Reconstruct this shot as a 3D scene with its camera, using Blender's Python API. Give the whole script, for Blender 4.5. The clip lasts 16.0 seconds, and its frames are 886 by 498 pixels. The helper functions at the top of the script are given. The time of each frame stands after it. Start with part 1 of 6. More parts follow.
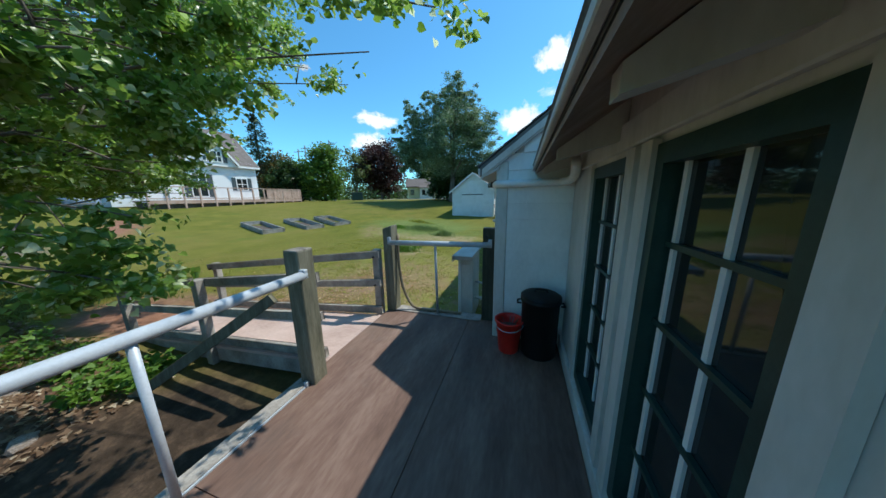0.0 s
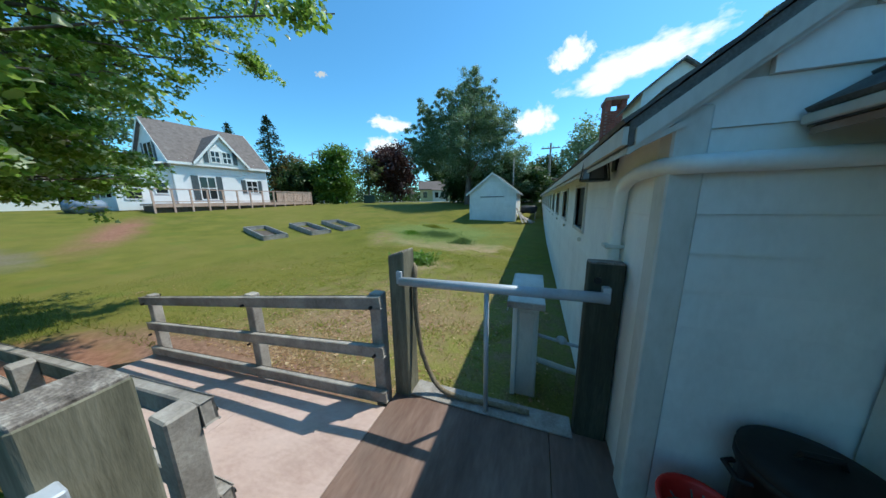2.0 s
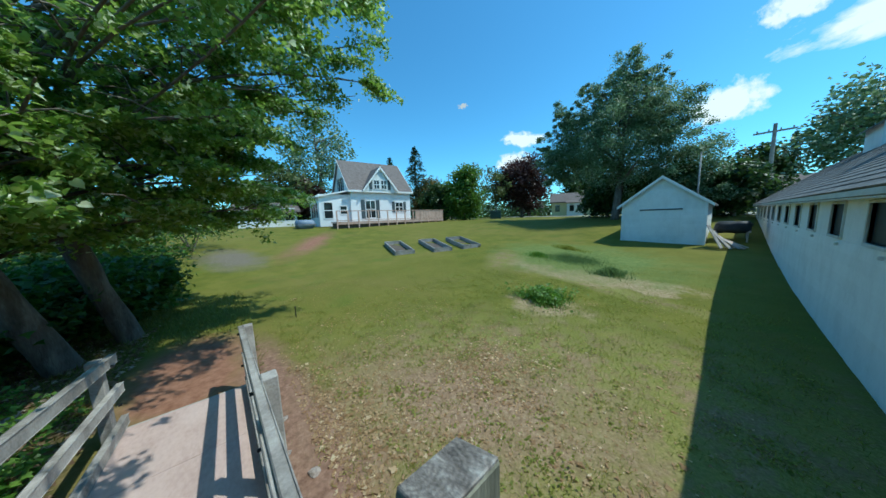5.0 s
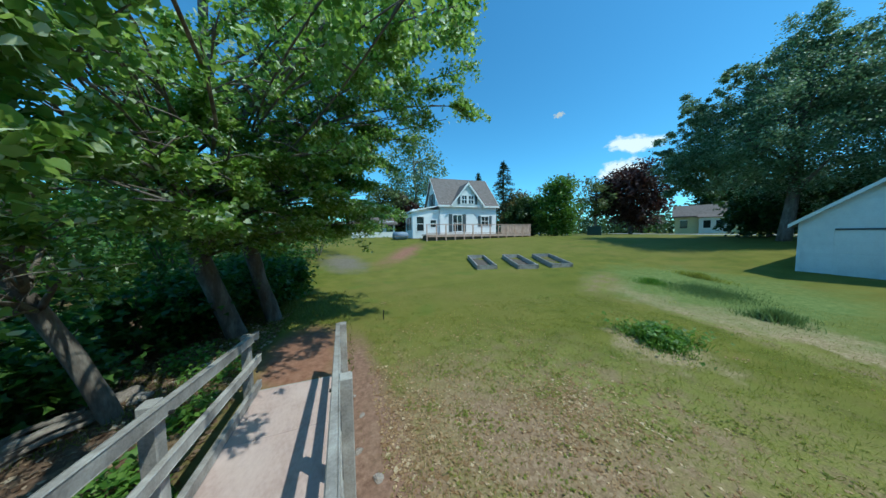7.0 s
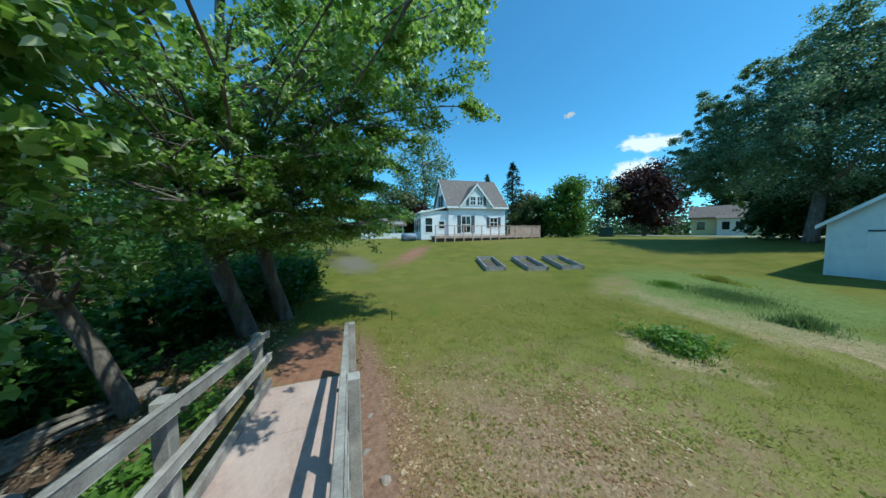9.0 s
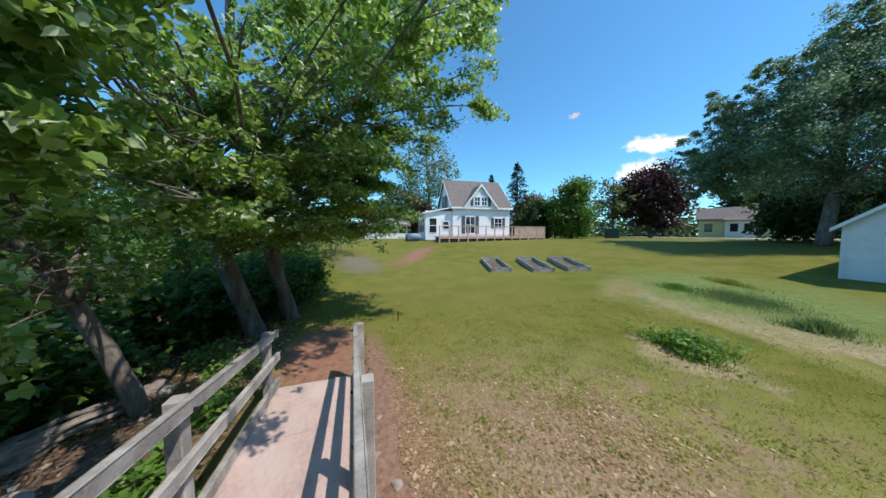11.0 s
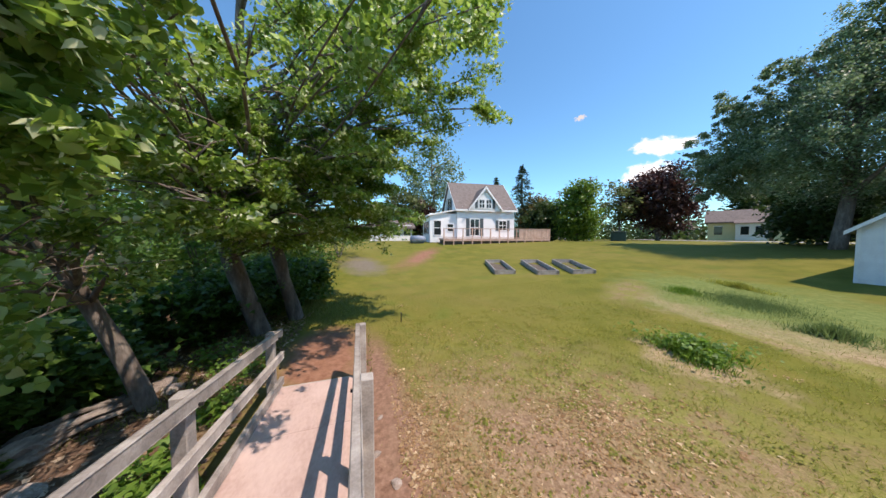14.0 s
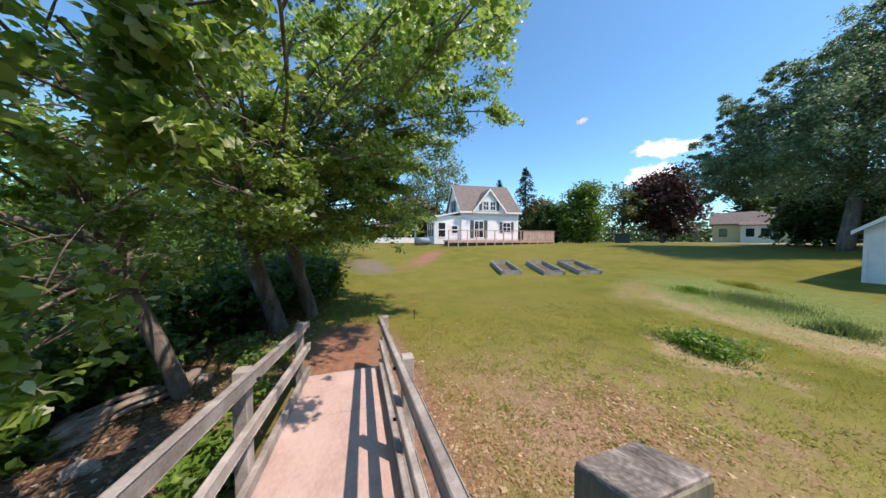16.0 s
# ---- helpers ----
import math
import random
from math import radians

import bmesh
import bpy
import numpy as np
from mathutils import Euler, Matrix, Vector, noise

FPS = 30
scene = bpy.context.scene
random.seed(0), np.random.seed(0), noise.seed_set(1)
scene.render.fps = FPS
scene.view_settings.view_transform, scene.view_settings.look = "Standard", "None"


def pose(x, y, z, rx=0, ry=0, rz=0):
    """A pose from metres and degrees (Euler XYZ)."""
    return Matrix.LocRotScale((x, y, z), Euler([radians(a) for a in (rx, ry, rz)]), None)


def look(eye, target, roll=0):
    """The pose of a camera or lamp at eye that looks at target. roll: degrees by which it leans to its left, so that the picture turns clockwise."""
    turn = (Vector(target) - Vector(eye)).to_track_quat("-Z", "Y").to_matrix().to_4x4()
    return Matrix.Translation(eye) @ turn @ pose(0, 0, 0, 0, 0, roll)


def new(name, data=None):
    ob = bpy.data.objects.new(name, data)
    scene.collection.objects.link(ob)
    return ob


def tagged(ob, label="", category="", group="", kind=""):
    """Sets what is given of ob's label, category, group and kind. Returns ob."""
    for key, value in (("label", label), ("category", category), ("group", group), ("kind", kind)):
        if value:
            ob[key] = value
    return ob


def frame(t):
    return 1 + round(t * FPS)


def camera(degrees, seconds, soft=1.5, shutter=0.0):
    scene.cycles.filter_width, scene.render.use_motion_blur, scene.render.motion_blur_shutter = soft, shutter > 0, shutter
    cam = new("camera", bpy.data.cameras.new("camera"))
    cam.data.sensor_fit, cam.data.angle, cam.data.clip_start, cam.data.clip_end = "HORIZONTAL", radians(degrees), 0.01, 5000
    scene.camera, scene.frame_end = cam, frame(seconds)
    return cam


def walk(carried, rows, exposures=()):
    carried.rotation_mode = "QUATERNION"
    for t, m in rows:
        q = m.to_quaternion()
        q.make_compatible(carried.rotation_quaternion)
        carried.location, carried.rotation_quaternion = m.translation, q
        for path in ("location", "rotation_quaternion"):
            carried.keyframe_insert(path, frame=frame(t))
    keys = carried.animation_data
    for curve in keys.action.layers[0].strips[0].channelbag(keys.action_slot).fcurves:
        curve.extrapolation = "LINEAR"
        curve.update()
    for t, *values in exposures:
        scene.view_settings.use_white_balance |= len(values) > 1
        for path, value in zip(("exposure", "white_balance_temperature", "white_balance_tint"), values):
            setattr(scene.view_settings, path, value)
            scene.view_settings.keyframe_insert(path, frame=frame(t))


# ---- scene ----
cam = camera(121.3, 16.0)
PATH = [
    (0, (1.792, -2.942, 1.601), (1.199, -1.076, 1.195), -0.9),
    (0.5, (1.536, -2.614, 1.574), (0.954, -0.742, 1.178), -1.0),
    (1, (1.363, -2.244, 1.571), (0.761, -0.381, 1.164), -0.9),
    (1.6, (1.138, -1.803, 1.579), (0.525, 0.057, 1.177), -0.9),
    (2.2, (0.953, -1.437, 1.618), (0.215, 0.383, 1.245), -1.0),
    (2.8, (0.702, -1.138, 1.637), (-0.219, 0.603, 1.291), -0.8),
    (3.5, (0.500, -0.822, 1.660), (-0.621, 0.804, 1.347), -0.8),
    (3.7, (0.464, -0.727, 1.685), (-0.716, 0.857, 1.376), -1.1),
    (5.8, (0.365, -0.018, 1.752), (-1.295, 1.082, 1.563), -1.2),
    (6, (0.358, -0.018, 1.763), (-1.342, 1.022, 1.588), -0.9),
    (6.5, (0.343, -0.019, 1.762), (-1.438, 0.880, 1.616), -0.8),
    (7, (0.346, -0.022, 1.763), (-1.506, 0.723, 1.640), -0.6),
    (7.5, (0.332, -0.023, 1.754), (-1.538, 0.680, 1.641), -0.6),
    (8, (0.325, -0.026, 1.756), (-1.548, 0.668, 1.644), -0.5),
    (8.5, (0.324, -0.022, 1.755), (-1.551, 0.665, 1.644), -0.5),
    (9, (0.319, -0.014, 1.748), (-1.558, 0.668, 1.637), -0.5),
    (11.5, (0.231, -0.104, 1.740), (-1.657, 0.550, 1.635), -0.1),
    (12, (0.221, -0.108, 1.731), (-1.667, 0.541, 1.629), -0.1),
    (12.5, (0.236, -0.085, 1.728), (-1.656, 0.558, 1.631), -0.1),
    (13, (0.253, -0.066, 1.722), (-1.641, 0.570, 1.629), -0.1),
    (13.5, (0.271, -0.050, 1.724), (-1.625, 0.579, 1.632), 0.0),
    (14, (0.288, -0.058, 1.734), (-1.611, 0.565, 1.646), 0.0),
    (14.5, (0.278, -0.092, 1.718), (-1.621, 0.530, 1.633), 0.0),
    (15, (0.283, -0.211, 1.692), (-1.618, 0.405, 1.611), 0.0),
    (15.5, (0.367, -0.307, 1.676), (-1.535, 0.306, 1.607), 0.0),
    (16, (0.358, -0.350, 1.634), (-1.547, 0.258, 1.568), 0.0),
]
EXPOSURES = [(0.0, 0.0, 6200, 2), (3.7, 0.0, 5950, -2), (5.8, -0.22, 5600, -8), (9.2, -0.15, 5750, -7), (11.3, 0.1, 6500, 13), (12.5, 0.28, 7000, 19), (16.0, 0.28, 7300, 23)]
walk(cam, [(t, look(eye, target, roll)) for t, eye, target, roll in PATH], EXPOSURES)

# ---- light ----
SUN = Vector((0.46, 0.42, 1.0)).normalized()
world = bpy.data.worlds.new("sky")
scene.world = world
world.use_nodes = True
wn = world.node_tree
sky = wn.nodes.new("ShaderNodeTexSky")
sky.sky_type = "NISHITA"
sky.sun_disc = False
sky.sun_elevation = math.asin(SUN.z)
sky.sun_rotation = math.atan2(SUN.x, SUN.y)
sky.air_density, sky.dust_density, sky.ozone_density = 1.0, 0.3, 2.0
tone = wn.nodes.new("ShaderNodeMixRGB")
tone.blend_type = "MULTIPLY"
tone.inputs[0].default_value = 1.0
tone.inputs[2].default_value = (0.52, 0.95, 1.10, 1)
wn.links.new(sky.outputs[0], tone.inputs[1])
wn.links.new(tone.outputs[0], wn.nodes["Background"].inputs[0])
wn.nodes["Background"].inputs[1].default_value = 0.20
sun = new("sun", bpy.data.lights.new("sun", "SUN"))
sun.data.energy, sun.data.angle, sun.data.color = 4.4, radians(0.6), (1.0, 0.95, 0.87)
sun.matrix_world = look((0, 0, 40), tuple(Vector((0, 0, 40)) - SUN))


# ---- materials ----
def material(name, colors, scale=4.0, rough=0.7, bump=0.2, fine=60.0, stretch=(1, 1, 1), metal=0.0, spec=0.4, weather=0.0, dirt=(0.1, 0.08, 0.06), per_object=0.0, bump_scale=None, coords="Object"):
    """Two scales of colour variation, optional blotches of dirt, grain relief."""
    m = bpy.data.materials.new(name)
    m.use_nodes = True
    n, l = m.node_tree.nodes, m.node_tree.links
    b = n["Principled BSDF"]
    tc = n.new("ShaderNodeTexCoord")
    mp = n.new("ShaderNodeMapping")
    mp.inputs["Scale"].default_value = stretch
    l.new(tc.outputs[coords], mp.inputs[0])
    big = n.new("ShaderNodeTexNoise")
    big.inputs["Scale"].default_value = scale
    big.inputs["Detail"].default_value = 6
    big.inputs["Roughness"].default_value = 0.62
    l.new(mp.outputs[0], big.inputs["Vector"])
    small = n.new("ShaderNodeTexNoise")
    small.inputs["Scale"].default_value = fine
    small.inputs["Detail"].default_value = 4
    l.new(mp.outputs[0], small.inputs["Vector"])
    add = n.new("ShaderNodeMath")
    add.operation = "MULTIPLY_ADD"
    l.new(small.outputs["Fac"], add.inputs[0])
    add.inputs[1].default_value = 0.35
    l.new(big.outputs["Fac"], add.inputs[2])
    ramp = n.new("ShaderNodeValToRGB")
    e = ramp.color_ramp.elements
    e[0].position, e[1].position = 0.42, 0.92
    e[0].color, e[1].color = (*colors[0], 1), (*colors[-1], 1)
    for i, c in enumerate(colors[1:-1]):
        k = e.new(0.42 + 0.5 * (i + 1) / (len(colors) - 1))
        k.color = (*c, 1)
    l.new(add.outputs[0], ramp.inputs[0])
    out = ramp.outputs[0]
    if weather > 0:
        dn = n.new("ShaderNodeTexNoise")
        dn.inputs["Scale"].default_value = scale * 0.45
        dn.inputs["Detail"].default_value = 8
        dn.inputs["Roughness"].default_value = 0.7
        l.new(tc.outputs[coords], dn.inputs["Vector"])
        dr = n.new("ShaderNodeMapRange")
        dr.inputs[1].default_value, dr.inputs[2].default_value = 0.52, 0.72
        dr.inputs[4].default_value = weather
        l.new(dn.outputs["Fac"], dr.inputs[0])
        mix = n.new("ShaderNodeMixRGB")
        l.new(dr.outputs[0], mix.inputs[0])
        l.new(out, mix.inputs[1])
        mix.inputs[2].default_value = (*dirt, 1)
        out = mix.outputs[0]
    if per_object > 0:
        oi = n.new("ShaderNodeObjectInfo")
        mr = n.new("ShaderNodeMapRange")
        mr.inputs[3].default_value, mr.inputs[4].default_value = 1 - per_object, 1 + per_object
        l.new(oi.outputs["Random"], mr.inputs[0])
        hs = n.new("ShaderNodeHueSaturation")
        l.new(mr.outputs[0], hs.inputs["Value"])
        l.new(out, hs.inputs["Color"])
        out = hs.outputs[0]
    l.new(out, b.inputs["Base Color"])
    b.inputs["Roughness"].default_value = rough
    b.inputs["Metallic"].default_value = metal
    b.inputs["Specular IOR Level"].default_value = spec
    if bump > 0:
        bp = n.new("ShaderNodeBump")
        bp.inputs["Strength"].default_value = bump
        bp.inputs["Distance"].default_value = 0.02
        l.new(add.outputs[0], bp.inputs["Height"])
        l.new(bp.outputs[0], b.inputs["Normal"])
    return m


def leaf_material(name, dark, light, translucent=0.45, rough=0.45, pale=None):
    m = bpy.data.materials.new(name)
    m.use_nodes = True
    n, l = m.node_tree.nodes, m.node_tree.links
    b = n["Principled BSDF"]
    geo = n.new("ShaderNodeNewGeometry")
    ramp = n.new("ShaderNodeValToRGB")
    ramp.color_ramp.elements[0].color = (*dark, 1)
    ramp.color_ramp.elements[1].color = (*light, 1)
    if pale:      # a share of paler leaves: on trees, wind-turned undersides and painted-in highlights
        ramp.color_ramp.elements[1].position = 0.84
        ramp.color_ramp.elements.new(0.93).color = (*pale, 1)
    l.new(geo.outputs["Random Per Island"], ramp.inputs[0])
    l.new(ramp.outputs[0], b.inputs["Base Color"])
    b.inputs["Roughness"].default_value = rough
    b.inputs["Specular IOR Level"].default_value = 0.5
    tr = n.new("ShaderNodeBsdfTranslucent")
    hs = n.new("ShaderNodeHueSaturation")
    hs.inputs["Hue"].default_value, hs.inputs["Value"].default_value, hs.inputs["Saturation"].default_value = 0.495, 1.25, 1.05
    l.new(ramp.outputs[0], hs.inputs["Color"])
    l.new(hs.outputs[0], tr.inputs[0])
    mx = n.new("ShaderNodeMixShader")
    mx.inputs[0].default_value = translucent
    l.new(b.outputs[0], mx.inputs[1])
    l.new(tr.outputs[0], mx.inputs[2])
    l.new(mx.outputs[0], n["Material Output"].inputs[0])
    return m


M_PLY = material("weathered_plywood", [(0.10, 0.055, 0.041), (0.175, 0.103, 0.077), (0.27, 0.178, 0.14)], 2.2, 0.75, 0.12, 26, (1.6, 0.35, 1), weather=0.45, dirt=(0.13, 0.105, 0.09), per_object=0.05)
M_RAMP = material("ramp_plywood", [(0.40, 0.27, 0.225), (0.55, 0.395, 0.345), (0.64, 0.485, 0.43)], 1.8, 0.75, 0.10, 30, (0.6, 1.2, 1), weather=0.3, dirt=(0.36, 0.27, 0.22), per_object=0.04)
M_GREY = material("grey_weathered_wood", [(0.18, 0.155, 0.135), (0.35, 0.31, 0.275), (0.51, 0.465, 0.42)], 5, 0.8, 0.35, 60, (1, 1, 1), weather=0.4, dirt=(0.10, 0.08, 0.07), per_object=0.10)
M_POST = material("mossy_post_wood", [(0.085, 0.08, 0.055), (0.168, 0.155, 0.108), (0.265, 0.245, 0.18)], 6, 0.85, 0.35, 50, (2.5, 2.5, 0.35), weather=0.5, dirt=(0.05, 0.06, 0.03), per_object=0.08)
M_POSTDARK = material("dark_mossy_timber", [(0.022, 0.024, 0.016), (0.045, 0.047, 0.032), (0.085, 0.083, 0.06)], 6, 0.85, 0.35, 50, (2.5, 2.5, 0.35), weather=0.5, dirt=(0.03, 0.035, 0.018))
M_ENDGRAIN = material("grey_end_grain", [(0.075, 0.060, 0.050), (0.25, 0.21, 0.18), (0.52, 0.47, 0.41)], 12, 0.85, 0.5, 70, (1, 2, 1), weather=0.7, dirt=(0.10, 0.08, 0.07))


def add_rings(m, center, scale):
    """Growth rings over an end-grain material."""
    n, l = m.node_tree.nodes, m.node_tree.links
    b = n["Principled BSDF"]
    old = b.inputs["Base Color"].links[0].from_socket
    tc = n.new("ShaderNodeTexCoord")
    mp = n.new("ShaderNodeMapping")
    mp.inputs["Location"].default_value = center
    l.new(tc.outputs["Object"], mp.inputs[0])
    w = n.new("ShaderNodeTexWave")
    w.wave_type, w.rings_direction = "RINGS", "Z"
    w.inputs["Scale"].default_value, w.inputs["Distortion"].default_value, w.inputs["Detail"].default_value = scale, 7.0, 4
    l.new(mp.outputs[0], w.inputs["Vector"])
    mx = n.new("ShaderNodeMixRGB")
    mx.blend_type = "MULTIPLY"
    mx.inputs[0].default_value = 0.24
    l.new(old, mx.inputs[1])
    l.new(w.outputs["Color"], mx.inputs[2])
    l.new(mx.outputs[0], b.inputs["Base Color"])


add_rings(M_ENDGRAIN, (0.05, 0.035, 0), 22)
M_STEEL = material("galvanised_pipe", [(0.40, 0.43, 0.48), (0.50, 0.53, 0.58), (0.60, 0.63, 0.67)], 8, 0.42, 0.06, 90, (1, 1, 1), metal=0.12, weather=0.25, dirt=(0.34, 0.33, 0.32))
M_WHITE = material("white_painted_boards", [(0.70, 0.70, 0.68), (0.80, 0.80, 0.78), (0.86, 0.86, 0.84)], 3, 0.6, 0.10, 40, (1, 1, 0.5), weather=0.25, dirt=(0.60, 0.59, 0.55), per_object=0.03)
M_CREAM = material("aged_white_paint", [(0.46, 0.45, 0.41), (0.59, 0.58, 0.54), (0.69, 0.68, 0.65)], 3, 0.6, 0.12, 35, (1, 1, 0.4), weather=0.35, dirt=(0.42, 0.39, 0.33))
M_HOUSEWHITE = material("white_siding", [(0.74, 0.73, 0.71), (0.80, 0.79, 0.77), (0.84, 0.83, 0.81)], 2, 0.55, 0.03, 30)
M_SOFFIT = material("brown_soffit_boards", [(0.20, 0.125, 0.09), (0.30, 0.20, 0.15), (0.42, 0.31, 0.25)], 4, 0.7, 0.2, 40, weather=0.3, dirt=(0.30, 0.26, 0.22))
M_SHINGLE = material("grey_asphalt_shingle", [(0.055, 0.055, 0.055), (0.12, 0.12, 0.115), (0.22, 0.22, 0.21)], 5, 0.85, 0.3, 120, weather=0.35, dirt=(0.26, 0.26, 0.25), per_object=0.18)
M_ROOFBROWN = material("brown_asphalt_roof", [(0.10, 0.08, 0.07), (0.155, 0.125, 0.112), (0.21, 0.175, 0.155)], 4, 0.85, 0.2, 60, per_object=0.1)
M_BRICK = material("red_chimney_brick", [(0.16, 0.045, 0.03), (0.24, 0.075, 0.05), (0.33, 0.12, 0.085)], 6, 0.8, 0.3, 60, per_object=0.22)
M_MORTAR = material("mortar", [(0.24, 0.17, 0.15), (0.32, 0.24, 0.21)], 10, 0.9, 0.2)
M_DARKWIN = material("dark_green_shutter", [(0.008, 0.012, 0.014), (0.015, 0.02, 0.022), (0.025, 0.032, 0.034)], 5, 0.5, 0.1, 50)
M_GREENFRAME = material("dark_green_paint", [(0.012, 0.035, 0.03), (0.018, 0.05, 0.042), (0.03, 0.07, 0.058)], 6, 0.4, 0.08, 60)
M_BLACK = material("black_metal", [(0.008, 0.008, 0.009), (0.015, 0.015, 0.016), (0.03, 0.03, 0.03)], 8, 0.45, 0.1, 60)
M_BIN = material("black_plastic", [(0.003, 0.003, 0.0035), (0.005, 0.005, 0.0055), (0.010, 0.010, 0.010)], 5, 0.6, 0.05, 40)
M_RED = material("red_plastic", [(0.55, 0.018, 0.012), (0.66, 0.026, 0.018), (0.74, 0.04, 0.03)], 4, 0.4, 0.03, 40)
M_ROPE = material("tan_rope", [(0.12, 0.09, 0.05), (0.22, 0.17, 0.11), (0.32, 0.26, 0.18)], 20, 0.9, 0.5, 90)
M_BARK = material("grey_brown_bark", [(0.06, 0.046, 0.036), (0.14, 0.112, 0.090), (0.27, 0.23, 0.19)], 7, 0.9, 0.9, 40, (1, 1, 0.25), weather=0.4, dirt=(0.22, 0.20, 0.17))
M_LOG = material("bleached_log", [(0.12, 0.09, 0.07), (0.26, 0.21, 0.17), (0.42, 0.36, 0.30)], 9, 0.9, 0.8, 40, (0.3, 1, 1), weather=0.3)
M_STONE = material("field_stone", [(0.16, 0.12, 0.10), (0.30, 0.24, 0.20), (0.44, 0.38, 0.33)], 8, 0.9, 0.4, 50, per_object=0.2)
M_CEDAR = material("new_cedar_boards", [(0.42, 0.255, 0.19), (0.52, 0.345, 0.27), (0.62, 0.44, 0.35)], 3, 0.65, 0.1, 30, per_object=0.12)
M_BEDWOOD = material("pale_grey_timber", [(0.20, 0.18, 0.16), (0.34, 0.31, 0.28), (0.46, 0.43, 0.40)], 5, 0.8, 0.3, 50, per_object=0.1)
M_SOIL = material("garden_soil", [(0.06, 0.042, 0.032), (0.11, 0.085, 0.065), (0.18, 0.14, 0.11)], 9, 0.95, 0.8, 40)
M_ROAD = material("pale_gravel_road", [(0.26, 0.24, 0.21), (0.34, 0.32, 0.29), (0.42, 0.40, 0.37)], 1.5, 0.9, 0.2, 30)
M_YELLOW = material("pale_yellow_siding", [(0.62, 0.56, 0.30), (0.68, 0.62, 0.36)], 2, 0.6, 0.03, 20)
M_BLUEGREY = material("blue_grey_shutter", [(0.05, 0.065, 0.07), (0.08, 0.10, 0.105)], 5, 0.5, 0.05)
M_CAR = material("dark_tarpaulin", [(0.010, 0.010, 0.012), (0.03, 0.03, 0.032)], 5, 0.6, 0.3)
M_UTIL = material("green_painted_steel", [(0.02, 0.05, 0.045), (0.035, 0.07, 0.06)], 4, 0.5, 0.05)

L_MAPLE = leaf_material("maple_leaf", (0.11, 0.205, 0.026), (0.31, 0.43, 0.105), 0.58, 0.30, pale=(0.60, 0.66, 0.44))
L_UNDER = leaf_material("shade_leaf", (0.038, 0.088, 0.014), (0.12, 0.22, 0.035))
L_BIRCH = leaf_material("poplar_leaf", (0.075, 0.135, 0.055), (0.22, 0.30, 0.15), 0.4, pale=(0.36, 0.42, 0.30))
L_BUSH = leaf_material("bush_leaf", (0.055, 0.11, 0.016), (0.16, 0.27, 0.04))
L_DARK = leaf_material("dark_hedge_leaf", (0.024, 0.052, 0.013), (0.065, 0.11, 0.03))
L_RED = leaf_material("copper_leaf", (0.028, 0.013, 0.011), (0.085, 0.035, 0.027), 0.3)
L_PALE = leaf_material("pale_leaf", (0.07, 0.10, 0.03), (0.20, 0.23, 0.09))
L_RUST = leaf_material("rusty_leaf", (0.10, 0.08, 0.02), (0.25, 0.18, 0.05))
L_SPRUCE = leaf_material("spruce_needle", (0.02, 0.048, 0.023), (0.055, 0.10, 0.048), 0.15)
L_GRASS = leaf_material("grass_blade", (0.13, 0.165, 0.022), (0.31, 0.29, 0.08), 0.6, 0.7)
L_TUFT = leaf_material("yellow_green_blade", (0.18, 0.22, 0.03), (0.40, 0.40, 0.10), 0.6, 0.7)
L_WEED = leaf_material("lush_weed", (0.075, 0.165, 0.02), (0.21, 0.34, 0.055), 0.45, 0.5)
L_LAWNLEAF = leaf_material("lawn_litter", (0.33, 0.195, 0.09), (0.55, 0.39, 0.22), 0.45, 0.8, pale=(0.74, 0.59, 0.38))
L_BLUEGRASS = leaf_material("blue_green_blade", (0.09, 0.155, 0.045), (0.21, 0.285, 0.10), 0.4, 0.6)
L_LITTER = leaf_material("dead_leaf", (0.13, 0.068, 0.036), (0.36, 0.245, 0.155), 0.4, 0.8, pale=(0.60, 0.49, 0.36))


def glass_material(name, tint=(0.02, 0.025, 0.025)):
    m = bpy.data.materials.new(name)
    m.use_nodes = True
    b = m.node_tree.nodes["Principled BSDF"]
    b.inputs["Base Color"].default_value = (*tint, 1)
    b.inputs["Roughness"].default_value = 0.04
    b.inputs["Specular IOR Level"].default_value = 0.5
    return m


M_PANE = glass_material("dark_window_glass")

# ---- mesh helpers ----


def part(name, bm, mat, parent=None, label="", smooth=False):
    me = bpy.data.meshes.new(name)
    bm.normal_update()
    bm.to_mesh(me)
    bm.free()
    me.materials.append(mat)
    if smooth:
        me.polygons.foreach_set("use_smooth", [True] * len(me.polygons))
    ob = new(name, me)
    if parent:
        ob.parent = parent
    if label:
        ob["label"] = label
    return ob


def thing(name, label, category, group="", kind="", at=(0, 0, 0), rz=0.0):
    ob = new(name)
    ob.matrix_world = pose(*at, 0, 0, rz)
    return tagged(ob, label, category, group, kind)


def box(bm, x0, x1, y0, y1, z0, z1, bevel=0.0):
    v = bmesh.ops.create_cube(bm, size=1.0)["verts"]
    for p in v:
        p.co = ((x0 + x1) / 2 + p.co.x * (x1 - x0), (y0 + y1) / 2 + p.co.y * (y1 - y0), (z0 + z1) / 2 + p.co.z * (z1 - z0))
    if bevel > 0:
        ed = list({e for p in v for e in p.link_edges})
        bmesh.ops.bevel(bm, geom=ed, offset=bevel, segments=1, affect="EDGES")
    return bm


def B(*a, **k):
    return box(bmesh.new(), *a, **k)


